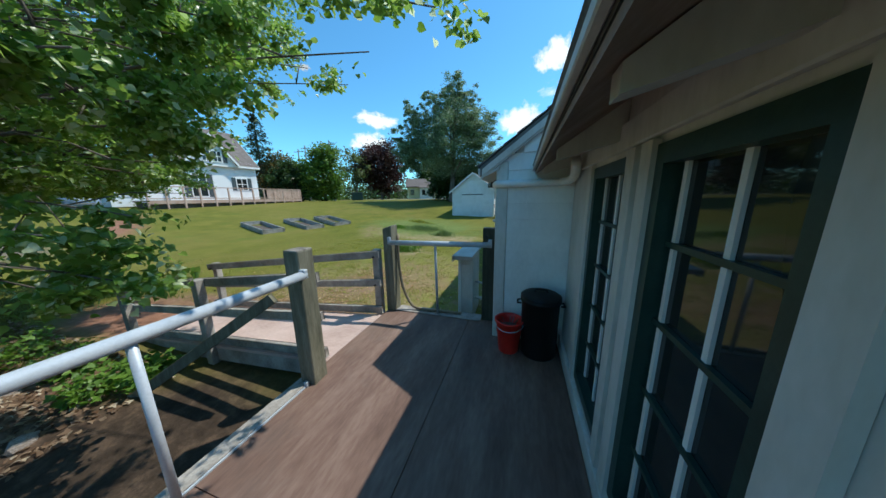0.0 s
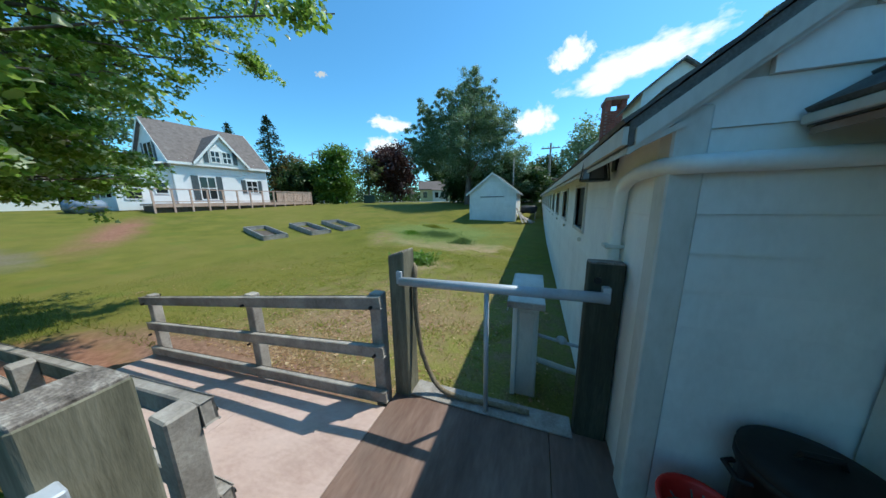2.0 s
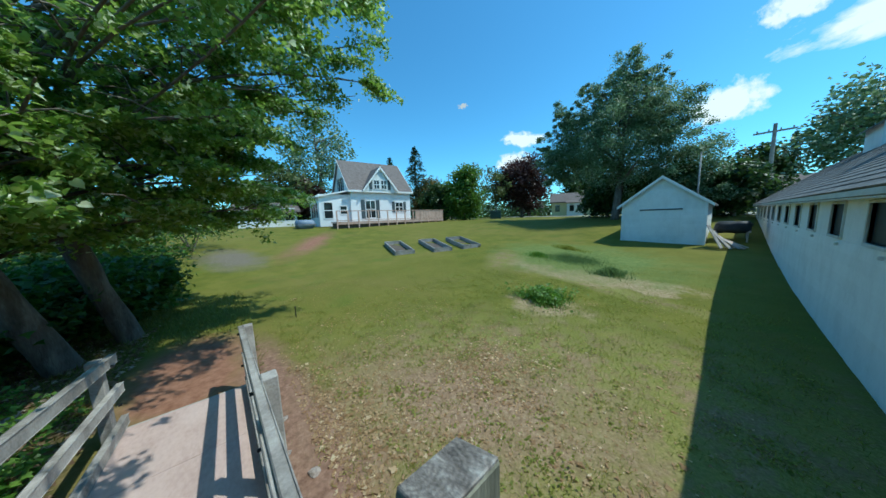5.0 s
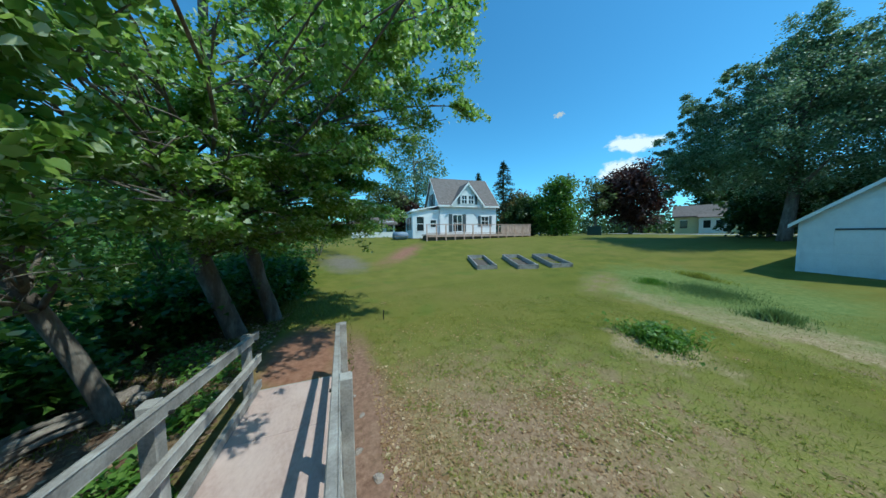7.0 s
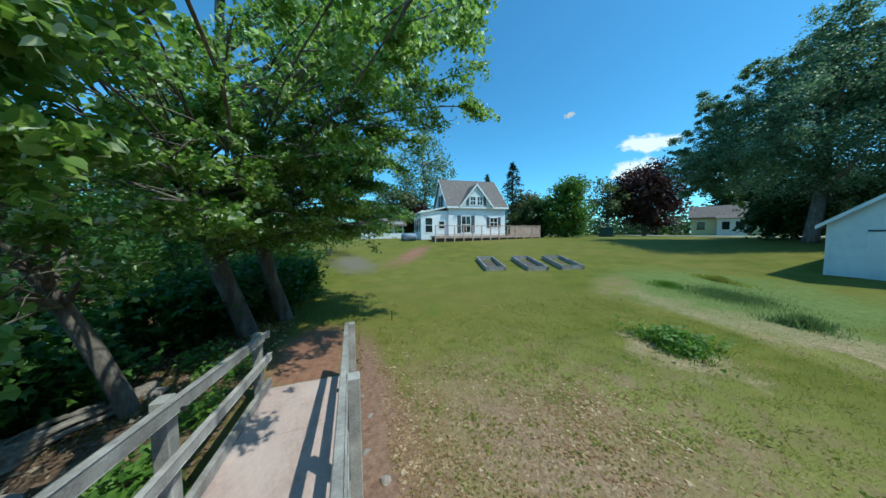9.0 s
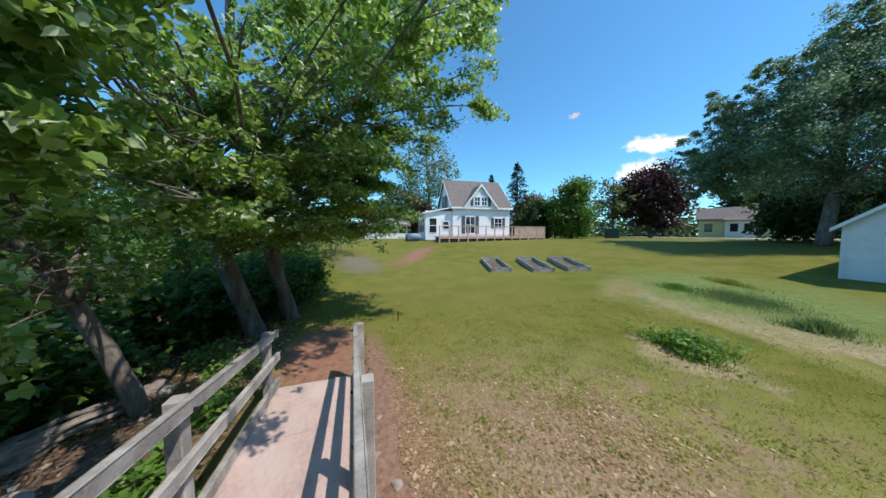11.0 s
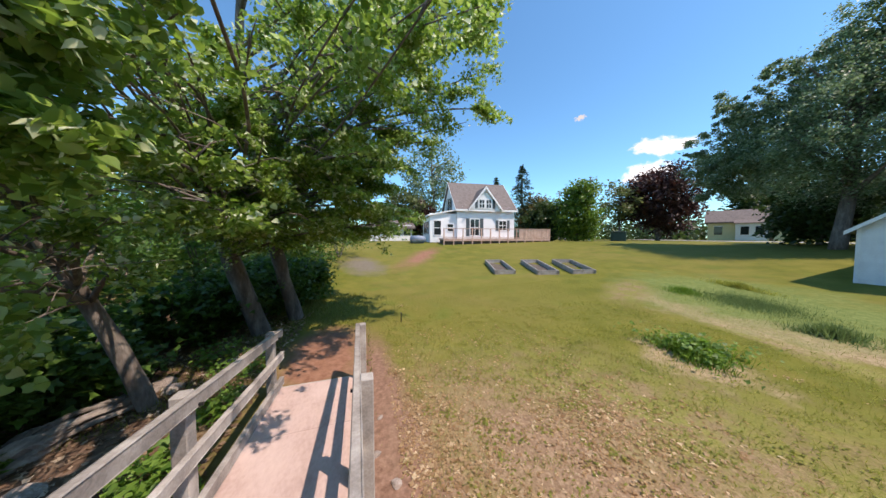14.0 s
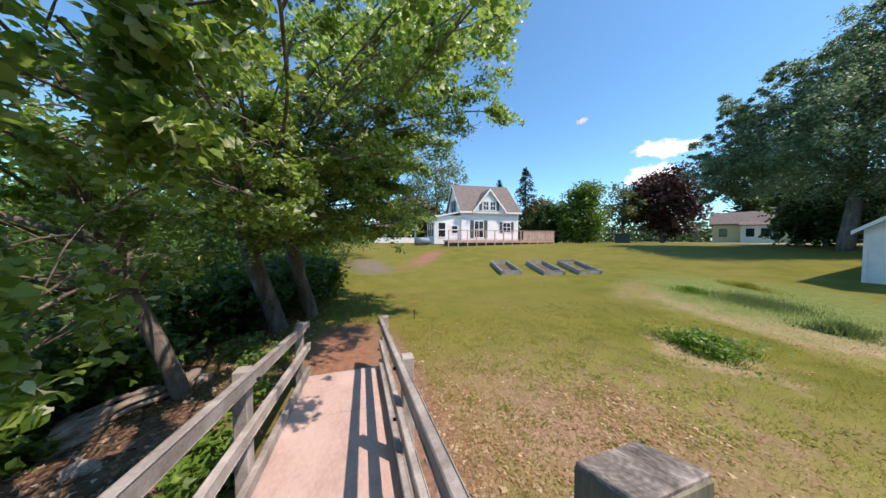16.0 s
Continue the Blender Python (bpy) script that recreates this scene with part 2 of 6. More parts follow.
def beam(p, q, w, h, bevel=0.006, bm=None, roll=0.0):
    """A bar from p to q; w across (level), h upright."""
    bm = bm or bmesh.new()
    p, q = Vector(p), Vector(q)
    d = (q - p)
    n = d.normalized()
    side = n.cross(Vector((0, 0, 1)))
    if side.length < 1e-4:
        side = Vector((1, 0, 0))
    side.normalize()
    up = side.cross(n)
    if roll:
        r = Matrix.Rotation(roll, 3, n)
        side, up = r @ side, r @ up
    v = bmesh.ops.create_cube(bm, size=1.0)["verts"]
    c = (p + q) / 2
    for s in v:
        s.co = c + n * s.co.x * d.length + side * s.co.y * w + up * s.co.z * h
    if bevel > 0:
        ed = list({e for s in v for e in s.link_edges})
        bmesh.ops.bevel(bm, geom=ed, offset=bevel, segments=1, affect="EDGES")
    return bm


def tube(pts, radii, n=10, bm=None, wobble=0.0, cap=True):
    bm = bm or bmesh.new()
    pts = [Vector(p) for p in pts]
    if not hasattr(radii, "__len__"):
        radii = [radii] * len(pts)
    rings = []
    ref = Vector((0.31, 0.17, 0.93))
    for i, p in enumerate(pts):
        d = (pts[min(i + 1, len(pts) - 1)] - pts[max(i - 1, 0)]).normalized()
        a = d.cross(ref)
        if a.length < 0.1:
            a = d.cross(Vector((1, 0, 0)))
        a.normalize()
        b = d.cross(a)
        ring = []
        for k in range(n):
            t = 2 * math.pi * k / n
            r = radii[i] * (1 + wobble * noise.noise(p * 2.3 + Vector((math.cos(t), math.sin(t), 0)) * 1.5))
            ring.append(bm.verts.new(p + (a * math.cos(t) + b * math.sin(t)) * r))
        rings.append(ring)
    for r0, r1 in zip(rings, rings[1:]):
        for k in range(n):
            bm.faces.new((r0[k], r0[(k + 1) % n], r1[(k + 1) % n], r1[k]))
    if cap:
        bm.faces.new(rings[0][::-1])
        bm.faces.new(rings[-1])
    return bm


def curve_points(pts, steps=6):
    """A smooth line through the points."""
    P = [Vector(p) for p in pts]
    P = [P[0] * 2 - P[1]] + P + [P[-1] * 2 - P[-2]]
    out = []
    for i in range(1, len(P) - 2):
        for s in range(steps):
            t = s / steps
            a, b, c, d = P[i - 1], P[i], P[i + 1], P[i + 2]
            out.append(0.5 * ((2 * b) + (c - a) * t + (2 * a - 5 * b + 4 * c - d) * t * t + (3 * b - a - 3 * c + d) * t ** 3))
    out.append(P[-2])
    return out


def lathe(profile, n=24, bm=None):
    bm = bm or bmesh.new()
    rings = [[bm.verts.new((r * math.cos(2 * math.pi * k / n), r * math.sin(2 * math.pi * k / n), z)) for k in range(n)] for r, z in profile]
    for a, b in zip(rings, rings[1:]):
        for k in range(n):
            bm.faces.new((a[k], a[(k + 1) % n], b[(k + 1) % n], b[k]))
    return bm


def prism(poly, axis, a, b, bm=None):
    """A flat outline pushed along an axis; poly holds the two other coordinates in order."""
    bm = bm or bmesh.new()

    def p3(u, v, w):
        return {"x": (w, u, v), "y": (u, w, v), "z": (u, v, w)}[axis]
    lo = [bm.verts.new(p3(u, v, a)) for u, v in poly]
    hi = [bm.verts.new(p3(u, v, b)) for u, v in poly]
    k = len(poly)
    bm.faces.new(lo)
    bm.faces.new(hi[::-1])
    for i in range(k):
        bm.faces.new((lo[i], hi[i], hi[(i + 1) % k], lo[(i + 1) % k]))
    bmesh.ops.recalc_face_normals(bm, faces=bm.faces)
    return bm


LEAF = np.array([(0, 0, 0), (-0.48, 0.30, 0.08), (-0.20, 0.52, 0.03), (0, 1.0, -0.10), (0.20, 0.52, 0.03), (0.48, 0.30, 0.08)])
LEAF_TRI = np.array([(0, 2, 1), (0, 3, 2), (0, 4, 3), (0, 5, 4)])
BLADE = np.array([(-0.06, 0, 0), (0.06, 0, 0), (0.0, 0.12, 1.0)])
BLADE_TRI = np.array([(0, 1, 2)])
SPRIG = np.array([(0, 0, 0), (-0.35, 0.5, 0.0), (0, 1.0, -0.1), (0.35, 0.5, 0.0)])
SPRIG_TRI = np.array([(0, 2, 1), (0, 3, 2)])
# broad heart-shaped leaf, folded along its midrib, tip hanging
BROAD = np.array([(0, 0.04, 0), (-0.30, -0.04, 0.05), (-0.50, 0.26, 0.10), (-0.40, 0.60, 0.04), (-0.14, 0.86, -0.10), (0, 1.06, -0.22), (0.14, 0.86, -0.10), (0.40, 0.60, 0.04), (0.50, 0.26, 0.10), (0.30, -0.04, 0.05), (0, 0.55, -0.03)])
BROAD_TRI = np.array([(0, 10, 1), (1, 10, 2), (2, 10, 3), (3, 10, 4), (4, 10, 5), (5, 10, 6), (6, 10, 7), (7, 10, 8), (8, 10, 9), (9, 10, 0)])


def scatter(name, at, size, mat, parent=None, rng=None, shape="leaf", flat=0.6, wind=None, up=False):
    """Many small leaves or blades in one mesh, one island each."""
    rng = rng or np.random.default_rng(1)
    base, tri = {"leaf": (LEAF, LEAF_TRI), "blade": (BLADE, BLADE_TRI), "sprig": (SPRIG, SPRIG_TRI), "broad": (BROAD, BROAD_TRI)}[shape]
    at = np.asarray(at, float)
    n = len(at)
    size = np.broadcast_to(np.asarray(size, float), (n,))
    if up:
        ax = np.column_stack([rng.normal(0, flat, (n, 2)), np.ones(n)])
        ax /= np.linalg.norm(ax, axis=1)[:, None]
        t = rng.uniform(0, 2 * np.pi, n)
        u = np.column_stack([np.cos(t), np.sin(t), np.zeros(n)])
        u -= ax * (u * ax).sum(1)[:, None]
        u /= np.linalg.norm(u, axis=1)[:, None]
        v = np.cross(ax, u)
        cols = (u, v, ax)
    else:
        nor = np.column_stack([rng.normal(0, flat, (n, 2)), np.ones(n)])
        nor /= np.linalg.norm(nor, axis=1)[:, None]
        t = rng.uniform(0, 2 * np.pi, n)
        d = np.column_stack([np.cos(t), np.sin(t), rng.normal(-0.35, 0.3, n)])
        if wind is not None:
            d += np.asarray(wind)
        d -= nor * (d * nor).sum(1)[:, None]
        d /= np.linalg.norm(d, axis=1)[:, None] + 1e-9
        cols = (np.cross(d, nor), d, nor)
    k = len(base)
    co = np.zeros((n, k, 3))
    for i in range(3):
        co += cols[i][:, None, :] * base[None, :, i, None]
    co = co * size[:, None, None] + at[:, None, :]
    faces = (tri[None] + (np.arange(n) * k)[:, None, None]).reshape(-1, 3)
    me = bpy.data.meshes.new(name)
    me.vertices.add(n * k)
    me.vertices.foreach_set("co", co.ravel())
    me.loops.add(len(faces) * 3)
    me.loops.foreach_set("vertex_index", faces.ravel().astype(np.int32))
    me.polygons.add(len(faces))
    me.polygons.foreach_set("loop_start", np.arange(0, len(faces) * 3, 3, dtype=np.int32))
    me.update(calc_edges=True)
    me.materials.append(mat)
    ob = new(name, me)
    if parent:
        ob.parent = parent
    return ob


# ---- ground ----
def step(a, b, v):
    k = np.clip((np.asarray(v, float) - a) / (b - a), 0, 1)
    return k * k * (3 - 2 * k)


def height(x, y):
    """The lawn: low by the ramp, rising to the house and the road; a hollow under the maples."""
    x, y = np.asarray(x, float), np.asarray(y, float)
    r = np.hypot(x, y)
    h = -0.35 + 1.7 * step(8, 30, r) - 0.45 * step(-1.2, -4.5, y) * (1 - step(-5, -9, x))
    h = h + 0.03 * np.sin(x * 0.9 + 1.3) * np.sin(y * 0.7) * step(2, 6, r) * (1 - step(20, 40, r))
    return h


def ground_z(x, y):
    return float(height(x, y))


def ground_material():
    m = bpy.data.materials.new("lawn_and_soil")
    m.use_nodes = True
    n, l = m.node_tree.nodes, m.node_tree.links
    b = n["Principled BSDF"]
    tc = n.new("ShaderNodeTexCoord")

    def noise_fac(scale, detail=6, rough=0.6):
        t = n.new("ShaderNodeTexNoise")
        t.inputs["Scale"].default_value, t.inputs["Detail"].default_value, t.inputs["Roughness"].default_value = scale, detail, rough
        l.new(tc.outputs["Object"], t.inputs["Vector"])
        return t.outputs["Fac"]

    def ramp(fac, lo, hi, c0, c1, c2=None):
        r = n.new("ShaderNodeValToRGB")
        e = r.color_ramp.elements
        e[0].position, e[1].position = lo, hi
        e[0].color, e[1].color = (*c0, 1), (*c1, 1)
        if c2:
            k = e.new((lo + hi) / 2)
            k.color = (*c2, 1)
        l.new(fac, r.inputs[0])
        return r.outputs[0]

    def mask(center, radii, soft, rough=0.5, scale=1.2):
        """1 inside an uneven oval, 0 outside."""
        mp = n.new("ShaderNodeMapping")
        mp.vector_type = "TEXTURE"
        mp.inputs["Location"].default_value = (*center[:2], 0)
        mp.inputs["Rotation"].default_value = (0, 0, radians(center[2]))
        mp.inputs["Scale"].default_value = (radii[0], radii[1], 1000)
        l.new(tc.outputs["Object"], mp.inputs[0])
        ln = n.new("ShaderNodeVectorMath")
        ln.operation = "LENGTH"
        l.new(mp.outputs[0], ln.inputs[0])
        ad = n.new("ShaderNodeMath")
        ad.operation = "MULTIPLY_ADD"
        l.new(noise_fac(scale, 8, 0.65), ad.inputs[0])
        ad.inputs[1].default_value = rough * 2
        l.new(ln.outputs["Value"], ad.inputs[2])
        mr = n.new("ShaderNodeMapRange")
        mr.inputs[1].default_value, mr.inputs[2].default_value = 1 + rough + soft, 1 + rough - soft
        l.new(ad.outputs[0], mr.inputs[0])
        return mr.outputs[0]

    def mix(fac, a, c):
        x = n.new("ShaderNodeMixRGB")
        l.new(fac, x.inputs[0])
        l.new(a, x.inputs[1])
        l.new(c, x.inputs[2])
        return x.outputs[0]

    fine = noise_fac(38, 5, 0.7)
    mid = noise_fac(1.1, 6, 0.6)
    wide = noise_fac(0.13, 4, 0.5)
    grass = ramp(mid, 0.3, 0.72, (0.095, 0.105, 0.014), (0.19, 0.172, 0.034), (0.14, 0.140, 0.021))
    grass = mix(ramp(wide, 0.42, 0.62, (0, 0, 0), (0.6, 0.6, 0.6)), grass, ramp(fine, 0.3, 0.7, (0.12, 0.118, 0.018), (0.225, 0.19, 0.048)))
    grass = mix(ramp(noise_fac(0.42, 5, 0.65), 0.50, 0.68, (0, 0, 0), (0.55, 0.55, 0.55)), grass, ramp(fine, 0.3, 0.7, (0.15, 0.12, 0.025), (0.27, 0.205, 0.07)))
    grass = mix(ramp(noise_fac(0.8, 6, 0.65), 0.55, 0.70, (0, 0, 0), (0.6, 0.6, 0.6)), grass, ramp(fine, 0.3, 0.7, (0.075, 0.115, 0.014), (0.15, 0.18, 0.03)))
    dry = ramp(fine, 0.32, 0.70, (0.12, 0.090, 0.036), (0.35, 0.265, 0.15), (0.22, 0.165, 0.072))
    soil = ramp(noise_fac(14, 8, 0.7), 0.3, 0.75, (0.12, 0.065, 0.042), (0.38, 0.25, 0.18), (0.255, 0.145, 0.098))
    redsoil = ramp(noise_fac(9, 8, 0.7), 0.3, 0.75, (0.19, 0.085, 0.05), (0.37, 0.20, 0.135), (0.28, 0.14, 0.088))
    gravel = ramp(noise_fac(18, 6, 0.7), 0.3, 0.72, (0.12, 0.10, 0.07), (0.26, 0.21, 0.16), (0.18, 0.15, 0.11))
    floor = ramp(noise_fac(6, 8, 0.75), 0.3, 0.72, (0.06, 0.038, 0.025), (0.34, 0.215, 0.145), (0.16, 0.10, 0.066))
    lush = ramp(fine, 0.3, 0.7, (0.125, 0.145, 0.022), (0.29, 0.26, 0.075))
    worn = ramp(noise_fac(30, 8, 0.75), 0.32, 0.70, (0.14, 0.085, 0.05), (0.48, 0.35, 0.23), (0.27, 0.175, 0.105))
    dry = mix(ramp(noise_fac(4.5, 6, 0.7), 0.38, 0.54, (0, 0, 0), (0.85, 0.85, 0.85)), dry, lush)
    dry = mix(ramp(noise_fac(1.9, 7, 0.7), 0.52, 0.64, (0, 0, 0), (0.8, 0.8, 0.8)), dry, worn)
    col = mix(mask((-0.5, 2.3, 25), (3.3, 2.5), 0.5, 0.6, 1.3), grass, dry)
    col = mix(mask((-2.6, 0.15, 4), (2.6, 0.42), 0.35, 0.6, 2.2), col, soil)
    col = mix(mask((-1.6, 1.7, 30), (1.5, 0.8), 0.6, 0.9, 2.4), col, worn)
    col = mix(mask((-4.6, -0.75, 0), (1.35, 0.62), 0.3, 0.4, 2.0), col, redsoil)
    col = mix(mask((-17.6, 4.2, -30), (3.4, 0.7), 0.7, 0.9, 0.9), col, redsoil)
    col = mix(mask((-15.4, 0.0, 10), (2.2, 1.0), 0.5, 0.8, 1.2), col, gravel)
    col = mix(mask((-2.4, 7.8, -20), (2.6, 0.38), 0.4, 0.8, 1.6), col, dry)
    tan = ramp(noise_fac(16, 8, 0.7), 0.32, 0.70, (0.20, 0.14, 0.07), (0.46, 0.36, 0.22), (0.33, 0.245, 0.135))
    col = mix(mask((-3.4, 9.1, -14), (3.1, 1.15), 0.12, 0.9, 1.3), col, tan)
    col = mix(mask((-2.3, 5.2, -8), (0.85, 0.55), 0.25, 0.95, 2.2), col, tan)
    col = mix(mask((-4.0, 11.2, -18), (3.6, 2.5), 0.35, 0.8, 1.2), col, ramp(noise_fac(7, 6, 0.7), 0.3, 0.7, (0.095, 0.135, 0.03), (0.20, 0.23, 0.07)))
    col = mix(mask((-6.4, 9.4, -60), (1.6, 0.6), 0.5, 0.8, 1.6), col, dry)
    col = mix(mask((-4.2, -5.2, 12), (7.5, 3.5), 0.16, 0.3, 0.6), col, floor)
    # brown soil beside the deck, darkened in colour to stand in for shade
    shaded_soil = ramp(noise_fac(6, 8, 0.75), 0.3, 0.72, (0.028, 0.019, 0.013), (0.14, 0.09, 0.06), (0.062, 0.042, 0.029))
    col = mix(mask((-0.9, -2.6, 0), (1.5, 1.5), 0.3, 0.3, 1.5), col, shaded_soil)
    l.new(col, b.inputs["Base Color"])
    b.inputs["Roughness"].default_value = 0.95
    b.inputs["Specular IOR Level"].default_value = 0.15
    bp = n.new("ShaderNodeBump")
    bp.inputs["Strength"].default_value = 0.3
    bp.inputs["Distance"].default_value = 0.02
    l.new(fine, bp.inputs["Height"])
    l.new(bp.outputs[0], b.inputs["Normal"])
    return m


def build_ground():
    g = np.concatenate([[-1500, -600, -250, -120, -80], np.arange(-60, -24, 3.0), np.arange(-24, -9, 0.9), np.arange(-9, 9, 0.25), np.arange(9, 24, 0.9), np.arange(24, 60, 3.0), [60, 80, 120, 250, 600, 1500]])
    X, Y = np.meshgrid(g, g, indexing="ij")
    Z = height(X, Y)
    near = (np.hypot(X, Y) < 9)
    rng = np.random.default_rng(3)
    Z = Z + near * rng.normal(0, 0.004, Z.shape)
    k = len(g)
    idx = np.arange(k * k).reshape(k, k)
    faces = np.stack([idx[:-1, :-1], idx[1:, :-1], idx[1:, 1:], idx[:-1, 1:]], -1).reshape(-1, 4)
    me = bpy.data.meshes.new("ground")
    me.from_pydata(np.stack([X, Y, Z], -1).reshape(-1, 3).tolist(), [], faces.tolist())
    me.polygons.foreach_set("use_smooth", [True] * len(me.polygons))
    me.materials.append(ground_material())
    return tagged(new("ground", me), "sunlit mown lawn with dry patches and red soil", "ground", kind="structure")


build_ground()


def build_road():
    """Gravel road beyond the lawn."""
    line = [(70, 24), (25, 27), (0.6, 29), (-12, 37), (-30, 52), (-60, 82), (-110, 130)]
    pts = curve_points([(x, y, 0) for x, y in line], 10)
    bm = bmesh.new()
    rows = []
    for i, p in enumerate(pts):
        d = (pts[min(i + 1, len(pts) - 1)] - pts[max(i - 1, 0)]).normalized()
        s = Vector((-d.y, d.x, 0))
        rows.append([bm.verts.new((q.x, q.y, ground_z(q.x, q.y) + 0.05 - 0.03 * abs(w))) for w in (-1, -0.5, 0, 0.5, 1) for q in (p + s * w * 2.2,)])
    for a, b in zip(rows, rows[1:]):
        for k in range(4):
            bm.faces.new((a[k], a[k + 1], b[k + 1], b[k]))
    bmesh.ops.recalc_face_normals(bm, faces=bm.faces)
    tagged(part("road", bm, M_ROAD), "pale gravel road beyond the lawn", "road", kind="structure")


build_road()

# ---- barn: long low building with a gable end on the deck ----
BX, BY0, BY1 = 1.55, -0.20, 25.0          # long wall, gable wall, far end
EAVE_X, EAVE_Z, PITCH = 1.36, 1.905, 0.75
RIDGE_X = 4.6


def roof_z(x):
    return EAVE_Z + PITCH * (x - EAVE_X)


WINDOWS = [1.71 + 1.73 * i for i in range(13)]
BACK_X = 2 * RIDGE_X - BX


def build_barn():
    barn = thing("barn", "long low white barn with dark shuttered windows and shingled roof", "barn", kind="structure")
    # long wall as strips round the window openings
    bm = bmesh.new()
    top = roof_z(BX) - 0.05
    box(bm, BX, BX + 0.16, BY0, BY1, -0.7, 1.24)
    box(bm, BX, BX + 0.16, BY0, BY1, 1.73, top)
    edges = [BY0] + [v for w in WINDOWS for v in (w, w + 0.70)] + [BY1]
    for a, b in zip(edges[0::2], edges[1::2]):
        box(bm, BX, BX + 0.16, a, b, 1.24, 1.73)
    part("wall", bm, M_WHITE, barn, "white painted wall in shade")
    poly = [(BX + 0.162, -0.7), (BACK_X, -0.7), (BACK_X, roof_z(BX) - 0.05), (RIDGE_X, roof_z(RIDGE_X) - 0.07), (BX + 0.162, roof_z(BX + 0.16) - 0.07)]
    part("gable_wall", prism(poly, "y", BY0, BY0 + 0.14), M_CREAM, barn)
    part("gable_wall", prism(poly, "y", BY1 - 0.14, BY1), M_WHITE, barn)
    part("back_wall", B(BACK_X - 0.16, BACK_X, BY0 + 0.14, BY1 - 0.14, -0.7, top), M_WHITE, barn)
    # clapboards on the gable end, each one proud of the next
    z = -0.12
    i = 0
    while z < roof_z(RIDGE_X) - 0.4:
        x1 = BACK_X - 0.05 if z + 0.16 < roof_z(BX) else 2 * RIDGE_X - (EAVE_X + (z + 0.16 - EAVE_Z) / PITCH) - 0.05
        x0 = BX + 0.03 if z + 0.16 < roof_z(BX) else EAVE_X + (z + 0.16 - EAVE_Z) / PITCH + 0.05
        if x1 - x0 > 0.3:
            lap = 0.030 if z > 1.95 else 0.021
            part("clapboard", prism([(BY0 - 0.002, z), (BY0 - lap, z), (BY0 - 0.009, z + 0.163), (BY0 - 0.002, z + 0.163)], "x", x0, x1), M_WHITE, barn)
        z += 0.165
        i += 1
    # boards on the near stretch of the long wall
    for k in range(13):
        zz = -0.3 + k * 0.165
        if zz + 0.16 > 1.24 and zz < 1.73:
            part("clapboard", prism([(BX - 0.002, zz), (BX - 0.014, zz), (BX - 0.005, zz + 0.163), (BX - 0.002, zz + 0.163)], "y", BY0 + 0.09, 1.58), M_WHITE, barn)
        else:
            part("clapboard", prism([(BX - 0.002, zz), (BX - 0.014, zz), (BX - 0.005, zz + 0.163), (BX - 0.002, zz + 0.163)], "y", BY0 + 0.09, BY1 - 0.1), M_WHITE, barn)
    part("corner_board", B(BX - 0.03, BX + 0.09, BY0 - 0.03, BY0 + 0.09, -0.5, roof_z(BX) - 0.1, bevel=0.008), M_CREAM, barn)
    # roof slabs
    t = 0.10
    for name, xs in (("roof", (EAVE_X, RIDGE_X)), ("roof", (2 * RIDGE_X - EAVE_X, RIDGE_X))):
        poly = [(xs[0], EAVE_Z), (xs[1], roof_z(RIDGE_X)), (xs[1], roof_z(RIDGE_X) - t * 1.25), (xs[0], EAVE_Z - t)]
        part(name, prism(poly, "y", BY0 - 0.07, BY1 + 0.2), M_SHINGLE, barn, "weathered grey shingle roof")
    part("fascia", B(EAVE_X - 0.022, EAVE_X - 0.002, BY0 - 0.07, BY1 + 0.2, EAVE_Z - 0.09, EAVE_Z - 0.02), M_CREAM, barn)
    part("soffit", prism([(EAVE_X, EAVE_Z - 0.125), (EAVE_X, EAVE_Z - 0.102), (BX, roof_z(BX) - 0.15), (BX, roof_z(BX) - 0.175)], "y", BY0 - 0.06, BY1), M_CREAM, barn, "cream painted soffit")
    # bargeboard on the rake
    part("bargeboard", prism([(EAVE_X + 0.02, EAVE_Z - 0.10), (EAVE_X + 0.02, EAVE_Z - 0.03), (RIDGE_X, roof_z(RIDGE_X) - 0.045), (RIDGE_X, roof_z(RIDGE_X) - 0.12)], "y", BY0 - 0.09, BY0 - 0.072), M_CREAM, barn, "aged white bargeboard")
    part("rake_soffit", prism([(EAVE_X + 0.004, EAVE_Z - 0.106), (EAVE_X + 0.004, EAVE_Z - 0.130), (RIDGE_X, roof_z(RIDGE_X) - 0.155), (RIDGE_X, roof_z(RIDGE_X) - 0.131)], "y", BY0 - 0.07, BY0 - 0.034), M_CREAM, barn)
    # windows: dark shutter panel in a thin frame
    for w in WINDOWS:
        win = part("window", B(BX + 0.03, BX + 0.05, w, w + 0.70, 1.24, 1.73), M_DARKWIN, barn, "dark closed shutter")
        f = bmesh.new()
        box(f, BX - 0.022, BX + 0.03, w - 0.04, w, 1.20, 1.77)
        box(f, BX - 0.022, BX + 0.03, w + 0.70, w + 0.74, 1.20, 1.77)
        box(f, BX - 0.022, BX + 0.03, w, w + 0.70, 1.73, 1.77)
        box(f, BX - 0.030, BX + 0.03, w, w + 0.70, 1.20, 1.24)
        part("window_frame", f, M_CREAM, win)
        part("latch", B(BX - 0.05, BX - 0.014, w + 0.02, w + 0.06, 1.10, 1.145, bevel=0.008), M_CREAM, win)
    return barn


barn = build_barn()


